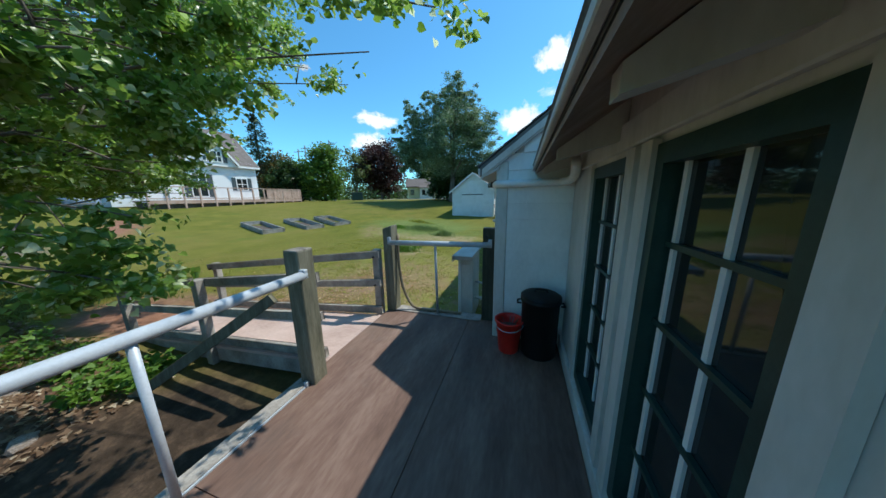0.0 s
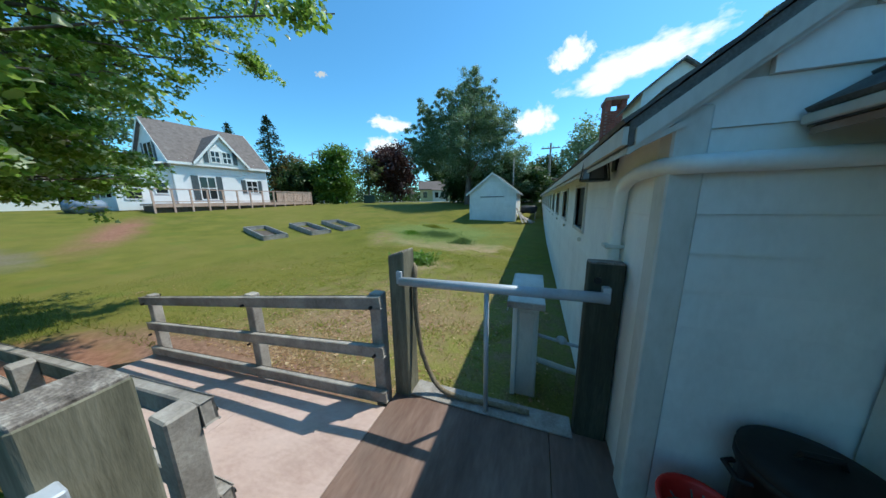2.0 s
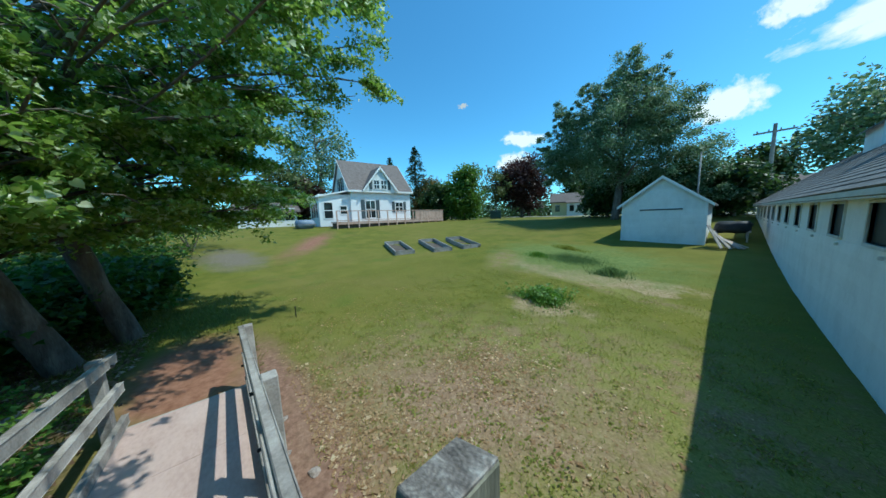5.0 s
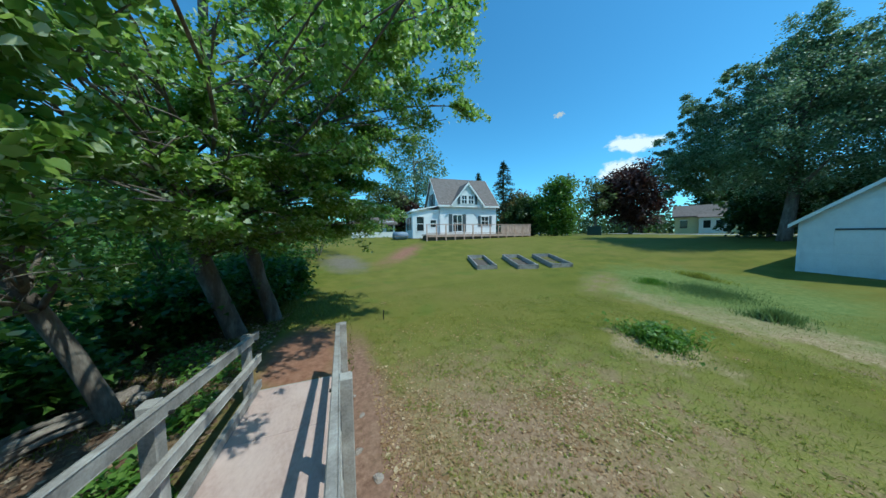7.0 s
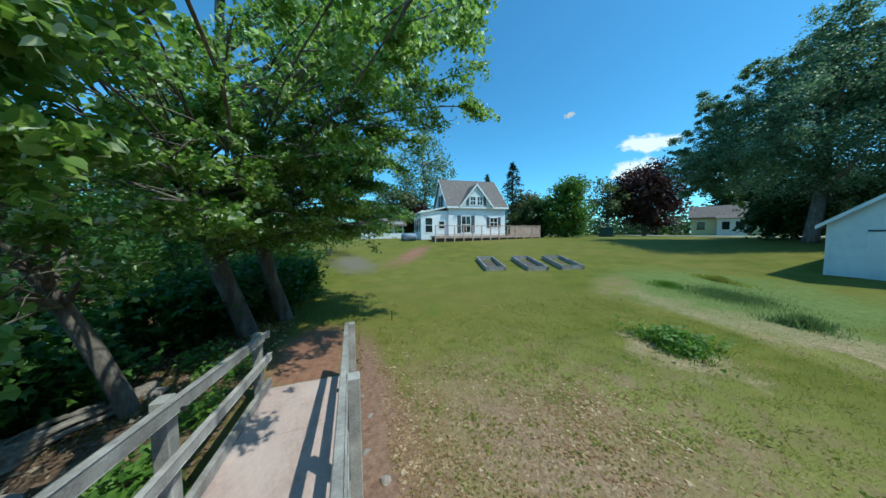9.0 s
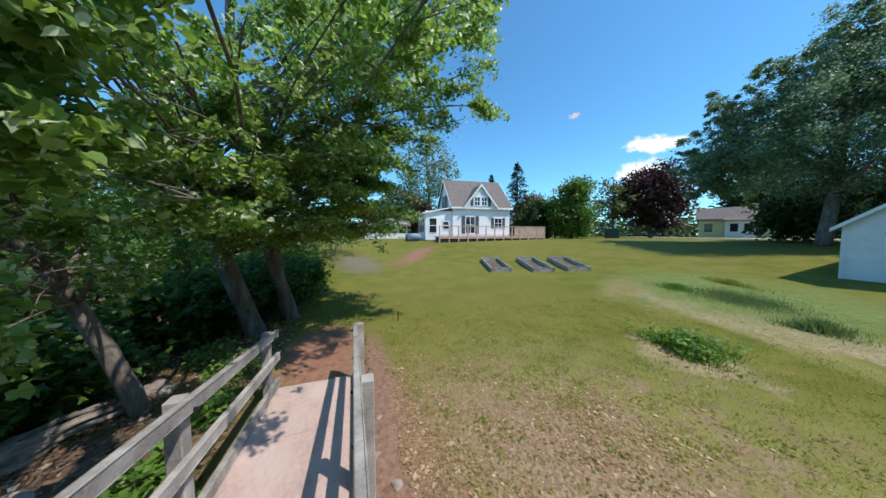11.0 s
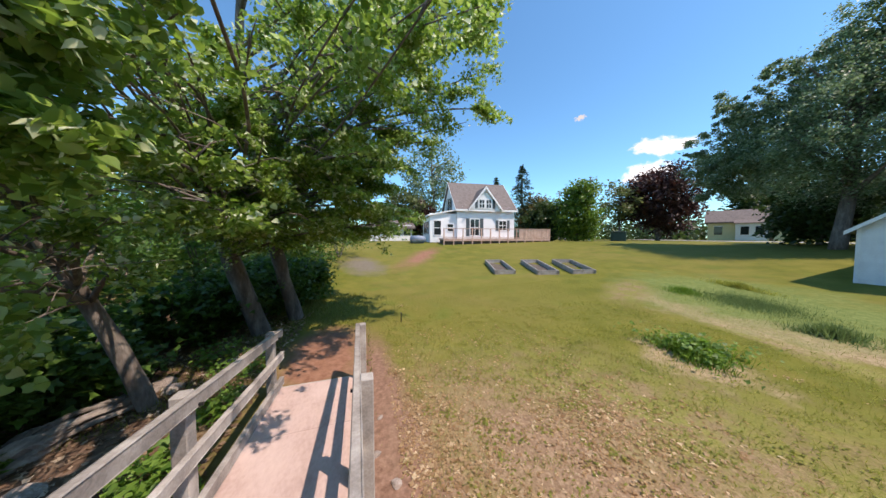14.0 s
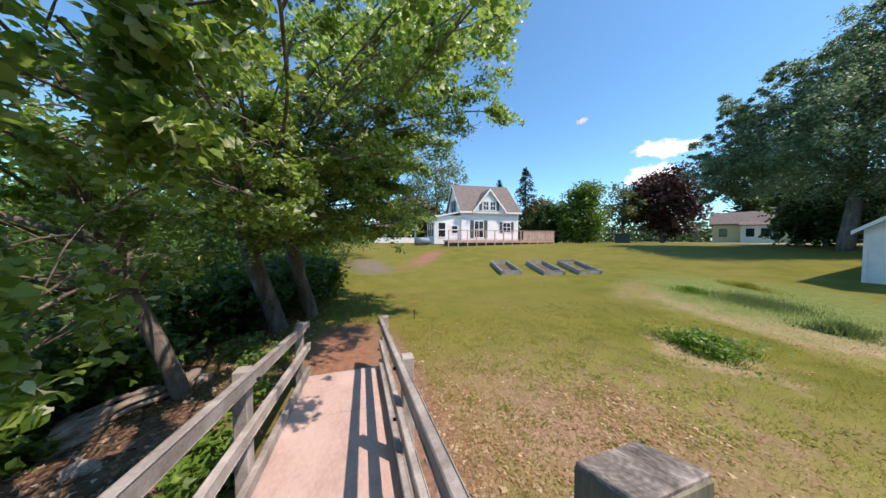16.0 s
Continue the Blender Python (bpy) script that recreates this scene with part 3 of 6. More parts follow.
def shingle_rows():
    """Courses of shingles on the barn roof, near end first."""
    length = math.hypot(1, PITCH)
    course = 0.16
    meshes = []
    for wdt in (0.9, 1.0, 1.1):
        me = bpy.data.meshes.new("shingle")
        bm = bmesh.new()
        v = [(0, 0, 0.004), (0, wdt - 0.006, 0.004), (0.2, wdt - 0.006, 0.004), (0.2, 0, 0.004), (0, 0, 0.022), (0, wdt - 0.006, 0.022), (0.2, wdt - 0.006, 0.008), (0.2, 0, 0.008)]
        vs = [bm.verts.new(p) for p in v]
        for f in ((4, 5, 6, 7), (0, 1, 5, 4), (3, 7, 6, 2), (0, 4, 7, 3), (1, 2, 6, 5)):
            bm.faces.new([vs[i] for i in f][::-1])
        bmesh.ops.recalc_face_normals(bm, faces=bm.faces)
        bm.to_mesh(me)
        bm.free()
        me.materials.append(M_SHINGLE)
        meshes.append((wdt, me))
    rng = random.Random(5)
    rest = bmesh.new()
    for c in range(24):
        s = c * course
        x = EAVE_X - 0.02 + s / length
        z = EAVE_Z + PITCH * (x - EAVE_X)
        y = BY0 - 0.09
        first = True
        while y < BY1:
            wdt, me = meshes[rng.randrange(3)]
            if first:
                first = False
            if y < 8.5 and c < 20:
                ob = new("shingle", me)
                ob.parent = barn
                ob.matrix_basis = pose(x, y, z + rng.uniform(0, 0.004), 0, -math.degrees(math.atan(PITCH)), 0)
            else:
                m = pose(x, y, z, 0, -math.degrees(math.atan(PITCH)), 0)
                q = [rest.verts.new(m @ Vector(p)) for p in ((0, 0, 0.022), (0, wdt - 0.006, 0.022), (0.2, wdt - 0.006, 0.008), (0.2, 0, 0.008), (0, 0, 0.003), (0, wdt - 0.006, 0.003))]
                rest.faces.new(q[:4])
                rest.faces.new((q[4], q[5], q[1], q[0]))
            y += wdt
    bmesh.ops.recalc_face_normals(rest, faces=rest.faces)
    ob = part("shingles", rest, M_SHINGLE, barn)
    ob["kind"] = "stuff"


shingle_rows()


def build_chimney():
    x0, x1, y0, y1, zt = 3.52, 4.27, 11.3, 12.1, 5.62
    ch = thing("chimney", "red brick chimney with an open capped top on the ridge", "chimney")
    part("core", B(x0 + 0.012, x1 - 0.012, y0 + 0.012, y1 - 0.012, 3.3, zt - 0.55), M_MORTAR, ch)
    for cx, cy in ((x0 + 0.1, y0 + 0.1), (x1 - 0.1, y0 + 0.1), (x0 + 0.1, y1 - 0.1), (x1 - 0.1, y1 - 0.1)):
        part("pier", B(cx - 0.09, cx + 0.09, cy - 0.09, cy + 0.09, zt - 0.55, zt - 0.14), M_BRICK, ch)
    w = bmesh.new()
    box(w, x0 + 0.01, x0 + 0.05, y0 + 0.19, y1 - 0.19, zt - 0.55, zt - 0.14)
    part("back_screen", w, M_BRICK, ch)
    part("cap", B(x0 - 0.04, x1 + 0.04, y0 - 0.04, y1 + 0.04, zt - 0.14, zt, bevel=0.02), M_MORTAR, ch, "grey mortar cap slab")
    me = bpy.data.meshes.new("brick")
    bm = B(-0.10, 0.10, -0.012, 0.012, -0.028, 0.028, bevel=0.004)
    bm.to_mesh(me)
    bm.free()
    me.materials.append(M_BRICK)
    z, k = 3.35, 0
    while z < zt - 0.57:
        for i in range(4):
            o = 0.05 if k % 2 else -0.05
            a = x0 + 0.13 + i * 0.21 + o
            if a < x1 - 0.06 and a > x0 + 0.06:
                b = new("brick", me)
                b.parent = ch
                b.matrix_basis = pose(a, y0 + 0.004, z)
        for i in range(4):
            o = 0.05 if k % 2 else -0.05
            a = y0 + 0.13 + i * 0.21 + o
            if a < y1 - 0.06 and a > y0 + 0.06:
                b = new("brick", me)
                b.parent = ch
                b.matrix_basis = pose(x0 + 0.004, a, z, 0, 0, 90)
        z += 0.068
        k += 1


build_chimney()


def build_cupola(y0, y1, label):
    cu = thing("roof_vent_house", label, "cupola")
    x0, x1, ze, za = RIDGE_X - 0.86, RIDGE_X + 0.86, 4.60, 5.30
    poly = [(x0, 3.2), (x1, 3.2), (x1, ze), (RIDGE_X, za - 0.06), (x0, ze)]
    part("body", prism(poly, "y", y0, y1), M_WHITE, cu)
    s = (za - ze) / (RIDGE_X - x0)
    for sg in (-1, 1):
        e = RIDGE_X + sg * 1.04
        ez = za - s * 1.04
        part("roof", prism([(e, ez), (RIDGE_X, za), (RIDGE_X, za - 0.07), (e, ez - 0.05)], "y", y0 - 0.14, y1 + 0.14), M_SHINGLE, cu)
    k = 0
    z = 3.6
    while z < ze:
        part("clapboard", prism([(y0 - 0.002, z), (y0 - 0.018, z), (y0 - 0.006, z + 0.12), (y0 - 0.002, z + 0.12)], "x", x0 + 0.01, x1 - 0.01), M_WHITE, cu)
        z += 0.125
    return cu


build_cupola(7.9, 9.6, "white clapboarded vent house astride the barn ridge")
build_cupola(17.4, 19.2, "white clapboarded vent house farther along the barn ridge")

# ---- wing: the part of the building along the deck ----
WX = 2.26
WE_X, WE_Z, W_PITCH = 1.895, 1.885, 0.70
OPEN = [(-1.56, -0.95), (-2.41, -1.80), (-3.95, -3.3), (-4.9, -4.25)]      # window openings, y from and to
OZ0, OZ1 = 0.18, 1.775
WY0, WY1 = -7.0, BY0 - 0.03


def build_wing():
    wing = thing("deck_wing", "white building wing with tall green-framed windows beside the deck", "building", kind="structure")
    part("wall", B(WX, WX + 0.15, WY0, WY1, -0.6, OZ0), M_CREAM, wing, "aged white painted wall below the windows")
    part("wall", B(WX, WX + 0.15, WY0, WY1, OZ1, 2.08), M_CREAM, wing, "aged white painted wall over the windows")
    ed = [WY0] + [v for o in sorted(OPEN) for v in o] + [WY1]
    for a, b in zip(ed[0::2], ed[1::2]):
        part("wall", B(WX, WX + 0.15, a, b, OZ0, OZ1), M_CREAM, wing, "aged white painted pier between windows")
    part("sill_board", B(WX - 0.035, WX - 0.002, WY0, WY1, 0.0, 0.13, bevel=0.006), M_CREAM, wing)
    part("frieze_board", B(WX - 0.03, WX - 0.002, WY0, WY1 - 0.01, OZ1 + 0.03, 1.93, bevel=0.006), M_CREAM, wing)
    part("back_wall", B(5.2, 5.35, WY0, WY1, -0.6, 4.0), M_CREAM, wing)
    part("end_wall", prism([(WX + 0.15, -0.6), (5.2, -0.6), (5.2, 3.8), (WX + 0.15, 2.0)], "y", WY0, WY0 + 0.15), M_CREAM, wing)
    part("inner_floor", B(WX + 0.15, 5.2, WY0 + 0.15, WY1, -0.3, -0.05), M_SOFFIT, wing)
    t = 0.05
    x2 = 5.5
    poly = [(WE_X, WE_Z), (x2, WE_Z + W_PITCH * (x2 - WE_X)), (x2, WE_Z + W_PITCH * (x2 - WE_X) - t), (WE_X, WE_Z - t)]
    part("roof", prism(poly, "y", WY0 - 0.2, WY1), M_SHINGLE, wing, "dark weathered shingle roof")
    part("fascia", B(WE_X - 0.024, WE_X - 0.002, WY0 - 0.2, WY1 - 0.004, WE_Z - 0.045, WE_Z - 0.012, bevel=0.004), M_CREAM, wing)
    part("soffit", prism([(WE_X + 0.002, WE_Z - 0.078), (WE_X + 0.002, WE_Z - 0.055), (WX, WE_Z + W_PITCH * (WX - WE_X) - 0.065), (WX, WE_Z + W_PITCH * (WX - WE_X) - 0.09)], "y", WY0, WY1 - 0.01), M_SOFFIT, wing, "brown stained soffit boards")
    for k in range(8):
        y = -0.55 - k * 0.9
        part("rafter_tail", prism([(WE_X + 0.06, WE_Z - 0.10), (WE_X + 0.06, WE_Z - 0.045), (WX - 0.004, WE_Z + W_PITCH * (WX - WE_X) - 0.094), (WX - 0.004, WE_Z - 0.02)], "y", y, y + 0.06), M_CREAM, wing)
    for a, b in OPEN:
        win = part("window", B(WX + 0.05, WX + 0.06, a + 0.05, b - 0.05, OZ0 + 0.05, OZ1 - 0.05), M_PANE, wing, "tall window with dark panes")
        f = bmesh.new()
        for q in ((a, a + 0.055, OZ0, OZ1), (b - 0.055, b, OZ0, OZ1), (a + 0.055, b - 0.055, OZ0, OZ0 + 0.07), (a + 0.055, b - 0.055, OZ1 - 0.07, OZ1)):
            box(f, WX - 0.012, WX + 0.10, *q)
        part("window_frame", f, M_GREENFRAME, win, "dark green painted frame")
        wdt = (b - a)
        for yy in (b - 0.088, b - 0.33):
            part("muntin", B(WX + 0.038, WX + 0.049, yy - 0.011, yy + 0.011, OZ0 + 0.07, OZ1 - 0.07), M_WHITE, win, "white upright glazing bar")
        for i in range(4):
            zz = 0.53 + 0.298 * i
            part("muntin", B(WX + 0.030, WX + 0.0485, a + 0.055, b - 0.055, zz - 0.010, zz + 0.010), M_GREENFRAME, win, "dark green level glazing bar")
        c = bmesh.new()
        box(c, WX - 0.03, WX - 0.002, a - 0.09, a, OZ0 - 0.06, OZ1 + 0.02)
        box(c, WX - 0.03, WX - 0.002, b, b + 0.09, OZ0 - 0.06, OZ1 + 0.02)
        part("casing", c, M_CREAM, win)
    return wing


wing = build_wing()


def wing_shingles():
    length = math.hypot(1, W_PITCH)
    for c in range(16):
        x = WE_X - 0.015 + c * 0.16 / length
        z = WE_Z + W_PITCH * (x - WE_X)
        bm = bmesh.new()
        v = [(0, 0, 0.004), (0, 1.9, 0.004), (0.19, 1.9, 0.004), (0.19, 0, 0.004), (0, 0, 0.022), (0, 1.9, 0.022), (0.19, 1.9, 0.008), (0.19, 0, 0.008)]
        for k in range(4):
            y = WY1 - 0.01 - 1.905 * (k + 1) + 0.0
            m = pose(x, y, z, 0, -math.degrees(math.atan(W_PITCH)), 0)
            vs = [bm.verts.new(m @ Vector(p)) for p in v]
            for f in ((4, 5, 6, 7), (0, 1, 5, 4), (3, 7, 6, 2), (0, 4, 7, 3), (1, 2, 6, 5)):
                bm.faces.new([vs[i] for i in f])
        bmesh.ops.recalc_face_normals(bm, faces=bm.faces)
        part("shingle_course", bm, M_SHINGLE, wing)


wing_shingles()

# ---- deck ----
def build_deck():
    deck = thing("deck", "weathered brown plywood deck along the building", "deck", kind="structure")
    y = 0.13
    k = 0
    while y > -7:
        for x0, x1 in ((-0.02, 1.18), (1.184, WX - 0.036)):
            y1 = y if x0 < 1 else y - 0.0
            part("plywood_sheet", B(x0, x1, max(y - 2.434, -7), y1, -0.022, 0.0, bevel=0.002), M_PLY, deck)
        y -= 2.438
    part("rim_joist", B(-0.12, -0.024, -7, -1.22, -0.24, -0.03, bevel=0.008), M_GREY, deck)
    part("rim_joist", B(-0.02, 1.52, 0.134, 0.19, -0.24, -0.03, bevel=0.008), M_GREY, deck)
    part("edge_strip", B(-0.018, 0.06, -6.9, -1.485, 0.002, 0.022, bevel=0.005), M_GREY, deck, "pale grey edge strip")
    part("metal_strip", B(0.064, 0.076, -6.9, -1.50, 0.002, 0.014), M_STEEL, deck, "thin pale metal edge strip")
    for yy in (-1.3, -3.2, -5.2):
        for xx in (0.05, 1.9):
            part("support_post", B(xx - 0.06, xx + 0.06, yy - 0.06, yy + 0.06, -1.2, -0.24), M_GREY, deck)
    part("sill_plank", B(0.11, 1.33, 0.06, 0.24, 0.002, 0.014, bevel=0.004), M_GREY, deck, "grey plank across the gate opening")
    return deck


build_deck()


def square_post(name, label, cx, cy, w, d, z0, z1, rz, mat=None, slope=0.0):
    post = thing(name, label, "post", at=(cx, cy, 0), rz=rz)
    bm = B(-w / 2, w / 2, -d / 2, d / 2, z0, z1 - 0.006, bevel=0.008)
    cap = B(-w / 2 + 0.004, w / 2 - 0.004, -d / 2 + 0.004, d / 2 - 0.004, z1 - 0.02, z1, bevel=0.003)
    for v in list(bm.verts) + list(cap.verts):      # the saw cut slopes, its tilt fitted to the camera's view
        if v.co.z > z1 - 0.1:
            v.co.z += slope * v.co.x
    part("shaft", bm, mat or M_POST, post)
    part("end_grain", cap, M_ENDGRAIN, post, "cracked grey end grain")
    return post


square_post("gate_post", "mossy square timber gate post with grey end grain", 0.041, 0.132, 0.134, 0.178, -0.7, 1.2165, 0, slope=0.33)
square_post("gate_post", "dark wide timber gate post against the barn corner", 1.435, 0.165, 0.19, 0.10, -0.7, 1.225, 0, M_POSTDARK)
lp = square_post("railing_post", "mossy square timber post at the deck edge", 0.05, -1.395, 0.145, 0.165, -0.9, 1.205, 4)


def pipe_rail(p, q, r=0.032):
    return tube([p, q], r, 16)


def build_gate():
    g = thing("gate_rail", "white galvanised pipe gate rail across the opening", "gate", at=(0, 0, 0))
    part("pipe", pipe_rail((0.085, 0.028, 1.008), (1.45, 0.078, 1.022), 0.034), M_STEEL, g, smooth=True)
    part("upright", tube([(0.734, 0.052, 1.0), (0.734, 0.098, 0.0)], 0.017, 12), M_STEEL, g, smooth=True)
    for x, y in ((0.075, 0.030), (1.435, 0.080)):
        b = bmesh.new()
        box(b, x - 0.022, x + 0.022, y - 0.012, y + 0.034, 0.985, 1.085, bevel=0.004)
        part("bracket", b, M_STEEL, g, "folded metal bracket")
    # raised black disc whose colour stands in for the dark of a hole
    part("hole_disc", tube([(1.39, 0.116, 1.115), (1.39, 0.108, 1.115)], 0.022, 10), M_BLACK, g)


build_gate()


def build_deck_rail():
    g = thing("pipe_railing", "white galvanised pipe railing along the deck edge", "railing")
    part("pipe", pipe_rail((0.147, -1.45, 1.008), (0.147, -6.8, 0.99), 0.034), M_STEEL, g, smooth=True)
    for y in (-2.405, -4.2, -6.0):
        part("upright", tube([(0.147, y, 0.98), (0.147, y, 0.0)], 0.020, 12), M_STEEL, g, smooth=True)
    part("bracket", B(0.118, 0.176, -1.478, -1.44, 0.985, 1.055, bevel=0.004), M_STEEL, g, "folded metal bracket")
    part("foot_clip", B(0.05, 0.085, -1.52, -1.49, 0.0, 0.05, bevel=0.004), M_STEEL, g)


build_deck_rail()


def build_rope():
    pts = curve_points([(0.09, 0.235, 1.09), (0.125, 0.20, 1.06), (0.135, 0.17, 0.98), (0.14, 0.16, 0.70), (0.19, 0.15, 0.35), (0.32, 0.14, 0.09), (0.50, 0.13, 0.035), (0.78, 0.15, 0.032), (1.05, 0.16, 0.032)], 8)
    bm = tube(pts, 0.020, 8)
    # twist: a second strand wound round the first
    strand = []
    for i, q in enumerate(pts):
        strand.append((q.x + 0.010 * math.cos(i * 1.9), q.y + 0.010 * math.sin(i * 1.9), q.z + 0.008 * math.sin(i * 1.9 + 1)))
    rope = tagged(part("rope", bm, M_ROPE, smooth=True), "tan twisted rope hanging from the gate post", "rope")
    part("strand", tube(strand, 0.014, 6), M_ROPE, rope, smooth=True)
    return rope


build_rope()

# ---- ramp ----
RX0, RX1, RY0, RY1 = -0.024, -3.5, -1.17, -0.12


def ramp_z(x):
    return 0.0 + 0.083 * min(0, x + 0.1)


def build_ramp():
    r = thing("access_ramp", "sunlit plywood access ramp with grey timber rails", "ramp")
    for a, b in ((RX0, -1.22), (-1.224, -2.44), (-2.444, RX1)):
        bm = bmesh.new()
        v = [(a, RY0, ramp_z(a)), (b, RY0, ramp_z(b)), (b, RY1, ramp_z(b)), (a, RY1, ramp_z(a))]
        lo = [bm.verts.new((x, y, z - 0.03)) for x, y, z in v]
        hi = [bm.verts.new((x, y, z)) for x, y, z in v]
        bm.faces.new(hi)
        bm.faces.new(lo[::-1])
        for i in range(4):
            bm.faces.new((lo[i], lo[(i + 1) % 4], hi[(i + 1) % 4], hi[i]))
        bmesh.ops.recalc_face_normals(bm, faces=bm.faces)
        part("plywood_sheet", bm, M_RAMP, r)
    for y in (RY0 + 0.03, RY1 - 0.03):
        part("stringer", beam((RX0 - 0.12, y, ramp_z(RX0) - 0.12), (RX1, y, ramp_z(RX1) - 0.10), 0.05, 0.16), M_GREY, r)
    # rails: bottom, middle, top on each side
    for y, x0, x1, skew in ((-0.125, -0.03, -3.47, 0.045), (-1.12, -0.06, -3.59, 0.0)):
        s = 1 if y > -0.5 else -1
        for h0, h1, w, hh, ex in ((0.905, 0.775, 0.042, 0.088, 0), (0.50, 0.45, 0.040, 0.086, -0.04 * s), (0.10, 0.11, 0.042, 0.09, 0)):
            xa, xb = x0, x1 - ex
            part("rail", beam((xa, y + skew, ramp_z(xa) + h0 - 0.04), (xb, y, ramp_z(xb) + h1 - 0.04), w, hh), M_GREY, r)
        y0 = y
        for px in ((-0.10, -1.55, -3.38) if s > 0 else (-0.11, -1.75, -3.40)):
            top = ramp_z(px) + 0.905 - 0.13 * (-px / 3.5) + 0.015
            y = y0 + skew * (1 + px / 3.4)
            part("post", B(px - 0.05, px + 0.05, *sorted((y + s * 0.022, y + s * 0.112)), -0.75, top, bevel=0.007), M_GREY, r)
            for zz in (0.86, 0.46):
                part("bolt", tube([(px, y - s * 0.02, ramp_z(px) + zz - 0.13 * (-px / 3.5) - 0.03), (px, y - s * 0.045, ramp_z(px) + zz - 0.13 * (-px / 3.5) - 0.03)], 0.013, 6), M_BLACK, r)
    part("brace", beam((-0.45, -1.30, 0.68), (-2.02, -1.78, -0.42), 0.05, 0.09), M_POST, r, "weathered brown brace")
    part("threshold", B(RX1 - 0.05, RX1 + 0.0, RY0, RY1, ramp_z(RX1) - 0.09, ramp_z(RX1) - 0.012, bevel=0.005), M_GREY, r)


build_ramp()

# ---- on the deck ----
def build_bucket():
    b = thing("bucket", "bright red plastic bucket with soil and dry twigs", "bucket", at=(1.715, -0.46, 0.0))
    prof = [(0.0, 0.0), (0.095, 0.0), (0.10, 0.012), (0.135, 0.33), (0.148, 0.335), (0.150, 0.352), (0.140, 0.356), (0.128, 0.34), (0.094, 0.02), (0.0, 0.015)]
    part("pail", lathe([(r, z) for r, z in prof], 28), M_RED, b, smooth=True)
    part("soil", lathe([(0.0, 0.275), (0.06, 0.27), (0.118, 0.255)], 20), M_SOIL, b)
    rng = random.Random(4)
    for k in range(7):
        a = rng.uniform(0, 6.28)
        part("twig", tube([(0.03 * math.cos(a), 0.03 * math.sin(a), 0.26), (0.10 * math.cos(a), 0.10 * math.sin(a), 0.33 + 0.05 * rng.random())], 0.004, 5), M_BARK, b)
    part("handle", tube([(0.147 * math.cos(t), 0.147 * math.sin(t), 0.335 - 0.06 * abs(math.sin(t))) for t in np.linspace(-0.2, -2.9, 14)], 0.004, 6), M_STEEL, b)


build_bucket()


def build_bin():
    b = thing("waste_bin", "black round plastic waste bin against the wall", "bin", at=(2.01, -0.42, 0.0))
    part("body", lathe([(0.0, 0.0), (0.165, 0.0), (0.17, 0.02), (0.180, 0.57), (0.194, 0.575), (0.194, 0.605), (0.180, 0.61)], 28), M_BIN, b, smooth=True)
    part("lid", lathe([(0.190, 0.612), (0.192, 0.63), (0.16, 0.65), (0.10, 0.665), (0.0, 0.668)], 28), M_BIN, b, smooth=True)
    part("lid_handle", tube([(-0.06, 0, 0.66), (-0.05, 0, 0.69), (0.05, 0, 0.69), (0.06, 0, 0.66)], 0.012, 8), M_BIN, b)
    for s in (-1, 1):
        part("side_handle", tube([(s * 0.185, -0.05, 0.55), (s * 0.22, -0.04, 0.545), (s * 0.22, 0.04, 0.545), (s * 0.185, 0.05, 0.55)], 0.01, 8), M_BIN, b)


build_bin()


def build_pipe():
    pts = curve_points([(BX - 0.05, 0.30, -0.3), (BX - 0.05, 0.30, 0.9), (BX - 0.05, 0.28, 1.55), (BX - 0.05, 0.18, 1.69), (BX - 0.045, -0.12, 1.725), (BX + 0.04, -0.27, 1.725), (BX + 0.3, -0.272, 1.725), (WX - 0.16, -0.28, 1.73), (WX - 0.09, -0.34, 1.735), (WX - 0.06, -0.46, 1.75), (WX - 0.07, -0.6, 1.78), (WX - 0.10, -0.78, 1.85)], 8)
    d = thing("drain_pipe", "white painted drain pipe bending round the barn corner", "pipe")
    part("pipe", tube(pts, 0.036, 14), M_WHITE, d, smooth=True)
    for p in ((BX - 0.03, 0.30, 0.5), (BX - 0.03, 0.30, 1.3)):
        part("strap", B(p[0] - 0.08, p[0] + 0.04, p[1] - 0.05, p[1] + 0.05, p[2] - 0.012, p[2] + 0.012, bevel=0.004), M_CREAM, d)


build_pipe()


def build_lantern():
    x, y, z = BX - 0.13, 0.645, 1.838
    la = thing("wall_lantern", "black metal wall lantern with glass under the eave", "lamp", at=(x, y, z))
    part("wall_plate", B(0.11, 0.145, -0.05, 0.05, -0.05, 0.12, bevel=0.006), M_BLACK, la)
    part("arm", tube([(0.12, 0, 0.09), (0.06, 0, 0.14), (0.0, 0, 0.115)], 0.010, 8), M_BLACK, la)
    part("cap", lathe([(0.0, 0.125), (0.02, 0.12), (0.045, 0.095), (0.085, 0.075), (0.085, 0.066), (0.0, 0.066)], 6), M_BLACK, la)
    for k in range(6):
        a = 2 * math.pi * k / 6
        part("bar", tube([(0.07 * math.cos(a), 0.07 * math.sin(a), 0.067), (0.095 * math.cos(a), 0.095 * math.sin(a), -0.10)], 0.006, 5), M_BLACK, la)
    part("base_ring", lathe([(0.0, -0.115), (0.10, -0.115), (0.102, -0.098), (0.0, -0.098)], 6), M_BLACK, la)
    part("glass", lathe([(0.062, 0.064), (0.086, -0.096)], 6), M_LANTERN, la, "dusty dark lantern glass")


M_LANTERN = material("smoked_glass", [(0.10, 0.10, 0.10), (0.17, 0.17, 0.17)], 5, 0.15, 0.02)
build_lantern()


